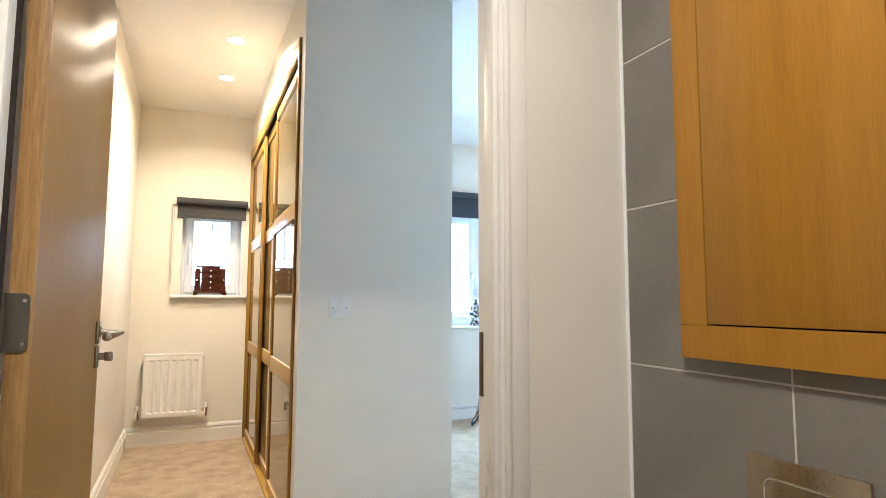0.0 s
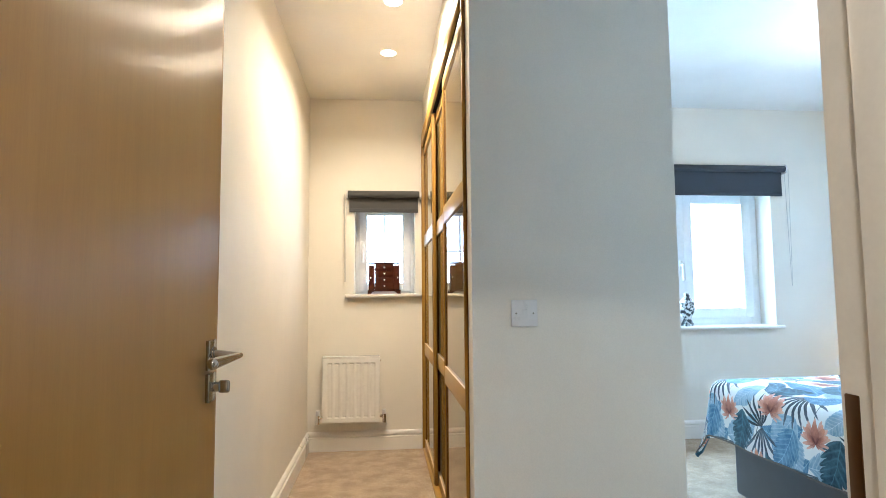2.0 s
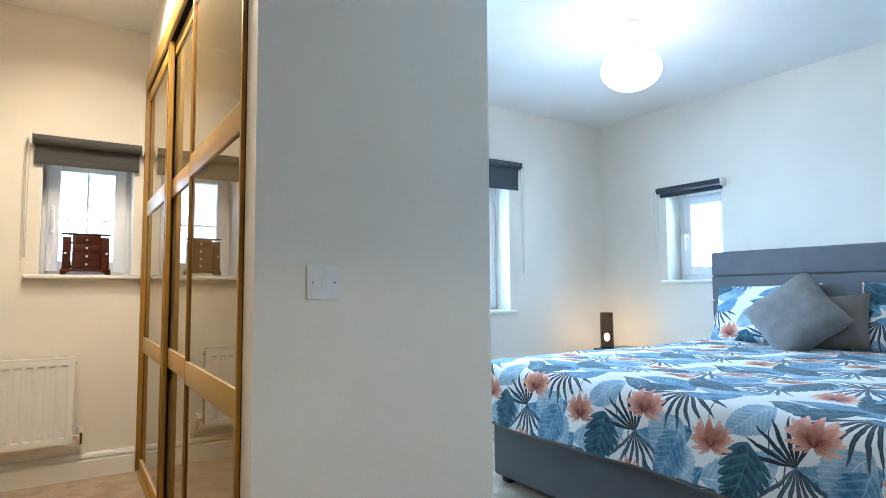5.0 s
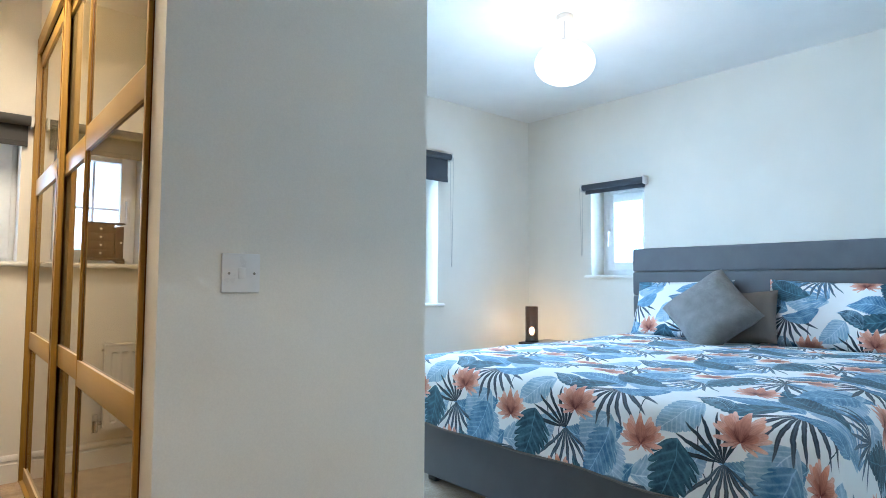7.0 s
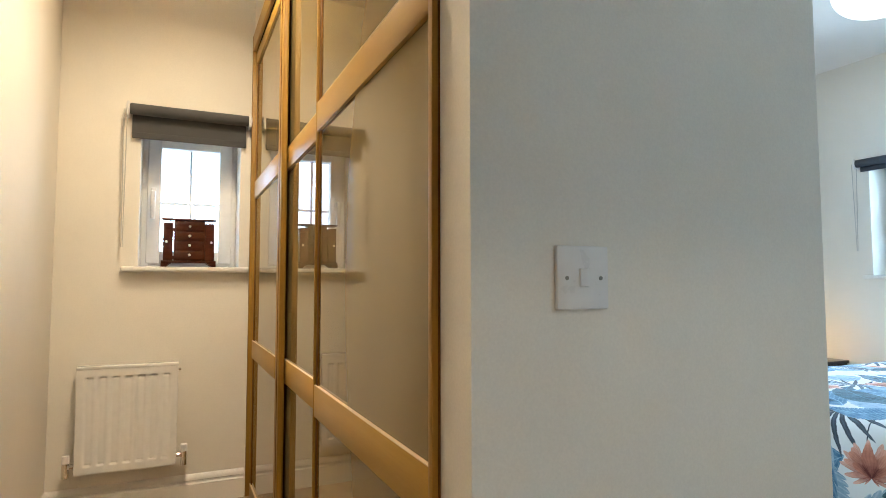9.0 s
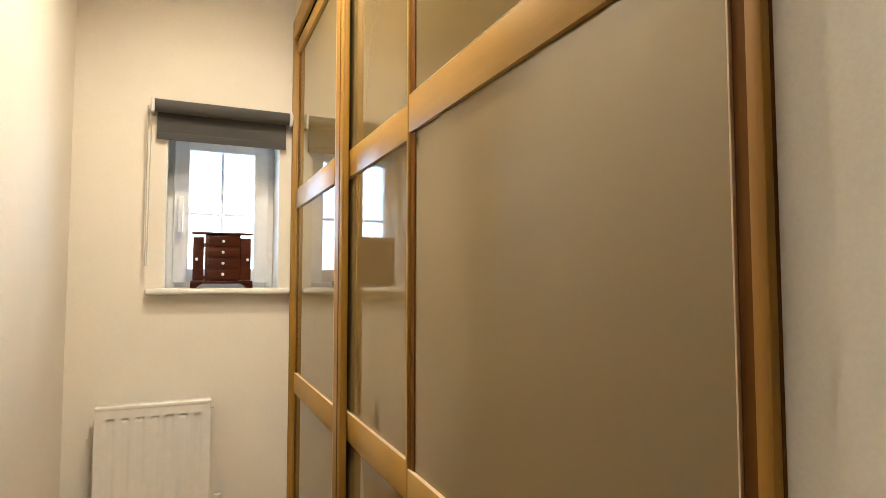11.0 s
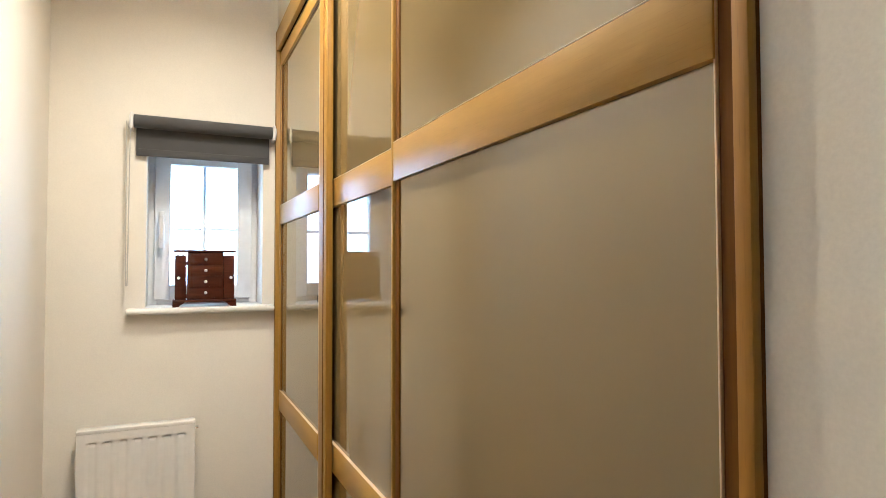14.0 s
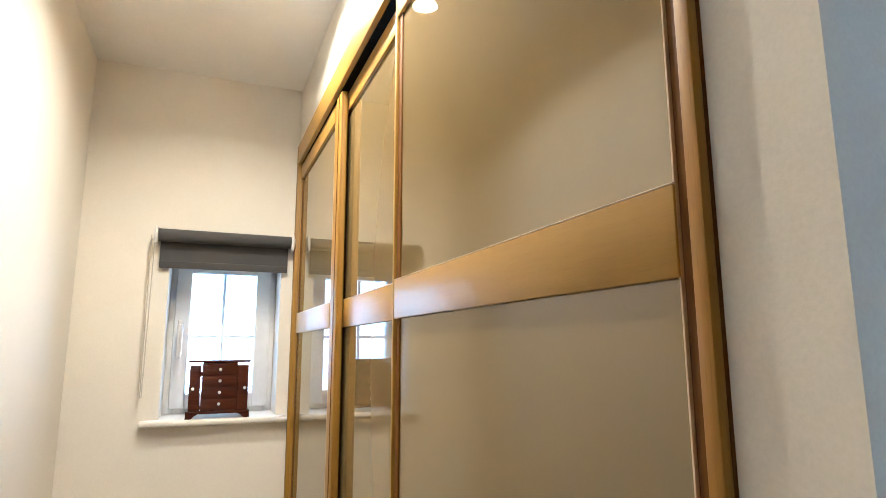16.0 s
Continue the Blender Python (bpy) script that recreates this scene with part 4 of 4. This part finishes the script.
# ---- bathroom wall: cabinet and flush plate ----
def bathroom_cabinet():
    x0, x1 = 1.108, TILE_X - 0.0006
    ya, yb, z0, z1 = 0.610, 1.094, 0.952, 1.95
    da, db, e0, e1 = 0.678, 1.028, 1.018, 1.88
    cab = thing("bathroom_cabinet", (1.12, 0.85, z0), "golden oak wall cabinet set into grey tiles", "cabinet")
    for name, lo, hi in (("bottom_rail", (x0, ya, z0), (x1, yb, e0)), ("top_rail", (x0, ya, e1), (x1, yb, z1)), ("stile", (x0, ya, e0 + 0.0002), (x1, da, e1 - 0.0002)), ("stile", (x0, db, e0 + 0.0002), (x1, yb, e1 - 0.0002))):
        part(name, boxes((lo, hi), bevel=0.0006, seg=1), CABINET_OAK, cab, smooth=False)
    # near-black sheet that puts the gap's shade round the door into colour
    part("door_gap", boxes(((x1 - 0.006, da, e0), (x1 - 0.003, db, e1))), SHADOW_GAP, cab)
    part("door", boxes(((x0, da + 0.003, e0 + 0.003), (x1 - 0.0065, db - 0.003, e1 - 0.003)), bevel=0.0012), CABINET_OAK, cab)


bathroom_cabinet()


def flush_plate():
    x, ya, yb, z0, z1 = TILE_X, 0.750, 0.963, 0.635, 0.794
    fp = thing("flush_plate", (x, 0.86, z0), "brushed metal dual toilet flush plate on grey tiles", "flush plate")
    part("plate", boxes(((x - 0.010, ya, z0), (x - 0.0006, yb, z1)), bevel=0.003), PLATE, fp)
    bm = bmesh.new()
    # rounded outline of the button, standing slightly proud
    c, hw, hh, r = (0.5 * (ya + yb), 0.5 * (z0 + z1) - 0.004), 0.070, 0.048, 0.018
    ring = []
    for k in range(4):
        cx, cz = (hw - r) * (1 if k in (0, 3) else -1), (hh - r) * (1 if k < 2 else -1)
        for i in range(7):
            a = math.pi / 2 * (k + i / 6)
            ring.append((c[0] + cx + r * math.cos(a), c[1] + cz + r * math.sin(a)))
    for p, q in zip(ring, ring[1:] + ring[:1]):
        tube(bm, (x - 0.0105, *p), (x - 0.0105, *q), 0.0022, seg=8)
    part("button", bm, CHROME, fp, "rounded button outline")


flush_plate()

# ---- bedroom ----
BED_Y = 2.935


def bed():
    b = thing("bed", (3.3, BED_Y, 0), "grey upholstered divan bed with a channelled headboard", "bed")
    part("base", boxes(((2.185, BED_Y - 0.890, 0.035), (4.425, BED_Y + 0.890, 0.36)), bevel=0.018, seg=3), UPHOLSTERY, b)
    part("mattress", boxes(((2.195, BED_Y - 0.890, 0.361), (4.422, BED_Y + 0.890, 0.600)), bevel=0.05, seg=4), plain("white_ticking", (0.7, 0.7, 0.68), 0.8), b)
    for u in (2.25, 3.3, 4.36):
        for v in (BED_Y - 0.83, BED_Y + 0.83):
            part("foot", boxes(((u - 0.03, v - 0.03, 0), (u + 0.03, v + 0.03, 0.0345)), bevel=0.004), BLACK, b)
    part("headboard_core", boxes(((4.492, BED_Y - 1.005, 0.04), (4.522, BED_Y + 1.005, 1.285))), UPHOLSTERY, b)
    z = 1.290
    while z > 0.3:
        part("headboard_channel", boxes(((4.432, BED_Y - 1.008, z - 0.182), (4.4915, BED_Y + 1.008, z)), bevel=0.016, seg=4), UPHOLSTERY, b)
        z -= 0.184


bed()


def duvet():
    """Cotton cover lying over the bed, hanging over its foot and both sides, with loose waves in the hem."""
    foot, side, top = 2.165, 0.920, 0.628
    length, hang = 2.00, 0.345
    nu, nv = 110, 138
    bm = bmesh.new()
    uvl = bm.loops.layers.uv.new("UVMap")
    grid = []
    R = 0.075
    for i in range(nu + 1):
        s = -hang + (length + hang) * i / nu
        row = []
        for k in range(nv + 1):
            t = -(side + hang) + 2 * (side + hang) * k / nv
            ox, oy = max(0.0, -s), max(0.0, abs(t) - side)
            d = math.hypot(ox, oy)
            px, py = foot + max(0.0, s), BED_Y + max(-side, min(side, t))
            lump = noise.noise((s * 2.3, t * 2.3, 0.3)) * 0.020 + noise.noise((s * 6.5, t * 6.5, 4.0)) * 0.008
            if d <= 0:
                e = min(1.0, min(s, side - abs(t)) / 0.12)
                z = top + 0.018 * (1 - (1 - max(0.0, e)) ** 2) + lump * (0.4 + 0.6 * max(0.0, e))
                # the cover is turned slack where it meets the pillows
                row.append((Vector((px, py, z)), (s, t)))
                continue
            nx, ny = -ox / d, math.copysign(oy, t) / d
            arc = min(d, R * math.pi / 2)
            a = arc / R
            out, drop = R * math.sin(a), R * (1 - math.cos(a))
            extra = max(0.0, d - R * math.pi / 2)
            wave = noise.noise((t * 3.2 + 7, s * 0.4, 1.0)) if ox > oy else noise.noise((s * 3.2, 2.0 + t * 0.2, 5.0))
            out += extra * (0.05 + 0.16 * wave) + lump * 0.8
            if ox > 0 and oy > 0:
                out += extra * 0.22 * min(ox, oy) / hang
            drop += extra * 0.97
            row.append((Vector((px + nx * out, py + ny * out, top - drop + lump * 0.3)), (s, t)))
        grid.append(row)
    verts = [[bm.verts.new(p) for p, _ in row] for row in grid]
    for i in range(nu):
        for k in range(nv):
            f = bm.faces.new((verts[i][k], verts[i + 1][k], verts[i + 1][k + 1], verts[i][k + 1]))
            for lp, (a, b) in zip(f.loops, ((i, k), (i + 1, k), (i + 1, k + 1), (i, k + 1))):
                lp[uvl].uv = grid[a][b][1]
    bmesh.ops.recalc_face_normals(bm, faces=bm.faces)
    ob = part("duvet", bm, FLORAL)
    rim = [grid[0][k][0] for k in range(nv + 1)]
    left = [grid[i][0][0] for i in range(nu, 0, -1)]
    right = [grid[i][nv][0] for i in range(1, nu + 1)]
    piping = bmesh.new()
    path = left + rim + right
    for p, q in zip(path[::2], path[2::2]):
        tube(piping, p, q, 0.0045, seg=6, caps=False)
    part("hem", piping, TAUPE, ob, "pale stitched hem of the cover")
    sol = ob.modifiers.new("thickness", "SOLIDIFY")
    sol.thickness, sol.offset = 0.016, -1
    tagged(ob, "white duvet cover printed with coral lotus flowers and blue leaves", "duvet")


duvet()


def soft_square(name, w, h, thick, mat, m, label, category, group="", plump=0.5, seed=0, print_at=(0, 0)):
    """A stuffed square: full in the middle, thin at a wavy seam, with drawn-out corners."""
    n = 26
    bm = bmesh.new()
    uvl = bm.loops.layers.uv.new("UVMap")
    for side in (1, -1):
        g, uv = [], []
        for i in range(n + 1):
            row, ru = [], []
            for k in range(n + 1):
                a, b = 2 * i / n - 1, 2 * k / n - 1
                pull = 1 - 0.055 * (1 - a * a) * abs(b) - 0.0
                pull2 = 1 - 0.055 * (1 - b * b) * abs(a)
                full = (max(0.0, (1 - a ** 4) * (1 - b ** 4))) ** plump
                dz = side * thick * 0.5 * full * (1 + 0.16 * noise.noise((a * 2 + seed, b * 2, side)))
                row.append(bm.verts.new((a * w / 2 * pull2, b * h / 2 * pull, dz)))
                ru.append((b * h / 2 + print_at[0], print_at[1] - a * w / 2))
            g.append(row)
            uv.append(ru)
        for i in range(n):
            for k in range(n):
                ids = ((i, k), (i + 1, k), (i + 1, k + 1), (i, k + 1))
                f = bm.faces.new([g[p][q] for p, q in (ids if side > 0 else reversed(ids))])
                for lp, (p, q) in zip(f.loops, ids if side > 0 else tuple(reversed(ids))):
                    lp[uvl].uv = uv[p][q]
    bmesh.ops.remove_doubles(bm, verts=bm.verts, dist=0.0004)
    ob = part(name, bm, mat)
    ob.matrix_world = m
    return tagged(ob, label, category, group)


# pillows stand against the headboard; local x runs along the bed's width
def leaning(y, z, x, lean, spin=0.0):
    return Matrix.Translation((x, y, z)) @ Matrix.Rotation(radians(-90), 4, "Z") @ Matrix.Rotation(radians(90 - lean), 4, "X") @ Matrix.Rotation(radians(spin), 4, "Z")


soft_square("pillow", 0.72, 0.46, 0.17, FLORAL, leaning(BED_Y + 0.56, 0.822, 4.310, 22, 1), "floral cotton pillow propped against the headboard", "pillow", "bed pillows", 0.5, 1, (-0.02, -0.02))
soft_square("pillow", 0.72, 0.46, 0.17, FLORAL, leaning(BED_Y - 0.37, 0.822, 4.310, 22, -2), "floral cotton pillow propped against the headboard", "pillow", "bed pillows", 0.5, 2, (0.06, -0.50))
soft_square("cushion", 0.36, 0.36, 0.12, TAUPE, leaning(2.98, 0.800, 4.185, 24, 6), "taupe square cushion half hidden behind the grey one", "cushion", "bed cushions", 0.5, 3)
soft_square("cushion", 0.48, 0.46, 0.20, CUSHION, leaning(3.14, 0.835, 4.02, 32, -46), "grey woven square cushion tipped on one corner", "cushion", "bed cushions", 0.5, 4)


def nightstand():
    ns = thing("nightstand", (4.31, 4.72, 0), "black lacquered bedside table beside the bed", "bedside table")
    part("top", boxes(((4.12, 4.565, 0.480), (4.515, 4.875, 0.500)), bevel=0.003), BLACK, ns)
    part("carcass", boxes(((4.135, 4.58, 0.08), (4.512, 4.86, 0.4795))), BLACK, ns, smooth=False)
    for z in (0.10, 0.285):
        part("drawer", boxes(((4.124, 4.585, z), (4.1345, 4.855, z + 0.175)), bevel=0.002), BLACK, ns)
    for u in (4.16, 4.47):
        for v in (4.61, 4.83):
            part("leg", boxes(((u - 0.015, v - 0.015, 0), (u + 0.015, v + 0.015, 0.0795)), bevel=0.002), BLACK, ns)


nightstand()


def table_lamp():
    x, y, z = 4.20, 4.79, 0.5005
    tl = thing("table_lamp", (x, y, z), "lit table lamp with a smoked glass cylinder shade", "lamp")
    part("base", lathe([(0.0, z), (0.060, z), (0.061, z + 0.012), (0.058, z + 0.016), (0.0, z + 0.016)], 32, (x, y)), BLACK, tl)
    glass = lathe([(0.056, z + 0.0165), (0.056, z + 0.308), (0.053, z + 0.308), (0.053, z + 0.0165)], 40, (x, y))
    shade = part("shade", glass, SMOKED, tl, "smoked brown glass cylinder")
    shade.visible_shadow = False
    part("lamp_holder", lathe([(0.0, z + 0.0165), (0.017, z + 0.0165), (0.016, z + 0.060), (0.0, z + 0.060)], 20, (x, y)), BLACK, tl)
    bulb = part("bulb", lathe([(0.010, z + 0.0605), (0.020, z + 0.080), (0.024, z + 0.100), (0.018, z + 0.120), (0.006, z + 0.128), (0.0, z + 0.129)], 20, (x, y)), BULB_GLOW, tl, "glowing bulb")
    bulb.visible_shadow = False
    d = bpy.data.lights.new("table_lamp_light", "POINT")
    d.energy, d.color, d.shadow_soft_size = 2.4, (1.0, 0.66, 0.33), 0.015
    lamp = new("table_lamp_light", d)
    lamp.location = (x, y, z + 0.098)


table_lamp()


def pendant():
    x, y, z = BULB
    p = thing("pendant_light", (x, y, CEIL), "white opal glass pendant light, lit, hanging on a short cord", "pendant light")
    part("ceiling_rose", lathe([(0.0, CEIL - 0.002), (0.050, CEIL - 0.002), (0.049, CEIL - 0.016), (0.040, CEIL - 0.026), (0.0, CEIL - 0.028)], 32, (x, y)), PLASTIC, p)
    part("cord", tube(bmesh.new(), (x, y, CEIL - 0.026), (x, y, z + 0.122), 0.0035, seg=10), PLASTIC, p)
    part("cap", lathe([(0.0, z + 0.150), (0.018, z + 0.148), (0.022, z + 0.122), (0.0, z + 0.120)], 24, (x, y)), PLASTIC, p)
    ob = part("globe", lathe([(0.172 * math.sin(math.pi * i / 24), z - 0.122 * math.cos(math.pi * i / 24)) for i in range(25)], 40, (x, y)), GLOBE, p, "flattened opal glass globe")
    ob.visible_shadow = False
    lamp = new("pendant_lamp", pend_data)
    lamp.location = (x, y, z)


pendant()


def ornament():
    """A small silvered bust-shaped ornament, as one plain turned form."""
    x, y, z = 2.665, 5.135, 0.8415
    prof = [(0.0, 0), (0.048, 0), (0.046, 0.02), (0.030, 0.05), (0.034, 0.075), (0.052, 0.11), (0.058, 0.15), (0.052, 0.185), (0.036, 0.21), (0.020, 0.222), (0.024, 0.235), (0.016, 0.255), (0.0, 0.262)]
    ob = part("ornament", lathe([(r, z + h) for r, h in prof], 28, (x, y)), SILVER)
    tagged(ob, "silvered ceramic ornament standing on the bedroom window sill", "ornament")


ornament()

# ---- distance outside the windows ----
bm = bmesh.new()
cs = [bm.verts.new(p) for p in ((-30, 40, -12), (30, 40, -12), (30, 40, 30), (-30, 40, 30), (40, 30, -12), (40, -30, -12), (40, -30, 30), (40, 30, 30))]
for q in ((0, 1, 2, 3), (1, 4, 7, 2), (4, 5, 6, 7)):
    bm.faces.new([cs[i] for i in q])
structure("backdrop", bm, BACKDROP, "bright overcast distance seen through the windows", "backdrop")

# ---- tiles, one by one ----
tile_meshes = {}
tz = [-0.161, 0.200, 0.561, 0.922, 1.283, 1.644, 2.005, 2.366, CEIL]
ty = [BATH_Y - 0.008, 0.873, 0.273, -0.327, -0.927, BACK]
for za, zb in zip(tz, tz[1:]):
    for yb, ya in zip(ty, ty[1:]):
        z0, z1, y0, y1 = max(0.0, za) + 0.0022, zb - 0.0022, ya + 0.0022, yb - 0.0022
        key = (round(z1 - z0, 3), round(y1 - y0, 3))
        if key not in tile_meshes:
            tile_meshes[key] = mesh_of("tile", boxes(((-0.004, -key[1] / 2, -key[0] / 2), (0.004, key[1] / 2, key[0] / 2)), bevel=0.0012, seg=1), TILE)
        t_ob = new("tile", tile_meshes[key])
        t_ob.parent = tile_wall
        t_ob.location = (TILE_X + 0.004, 0.5 * (y0 + y1), 0.5 * (z0 + z1))
structure("tile_trim", boxes(((TILE_X - 0.003, BATH_Y - 0.0075, 0), (TILE_X + 0.0075, BATH_Y - 0.0005, CEIL - 0.001)), bevel=0.002), UPVC, "white edge trim at the end of the tiles", "trim")
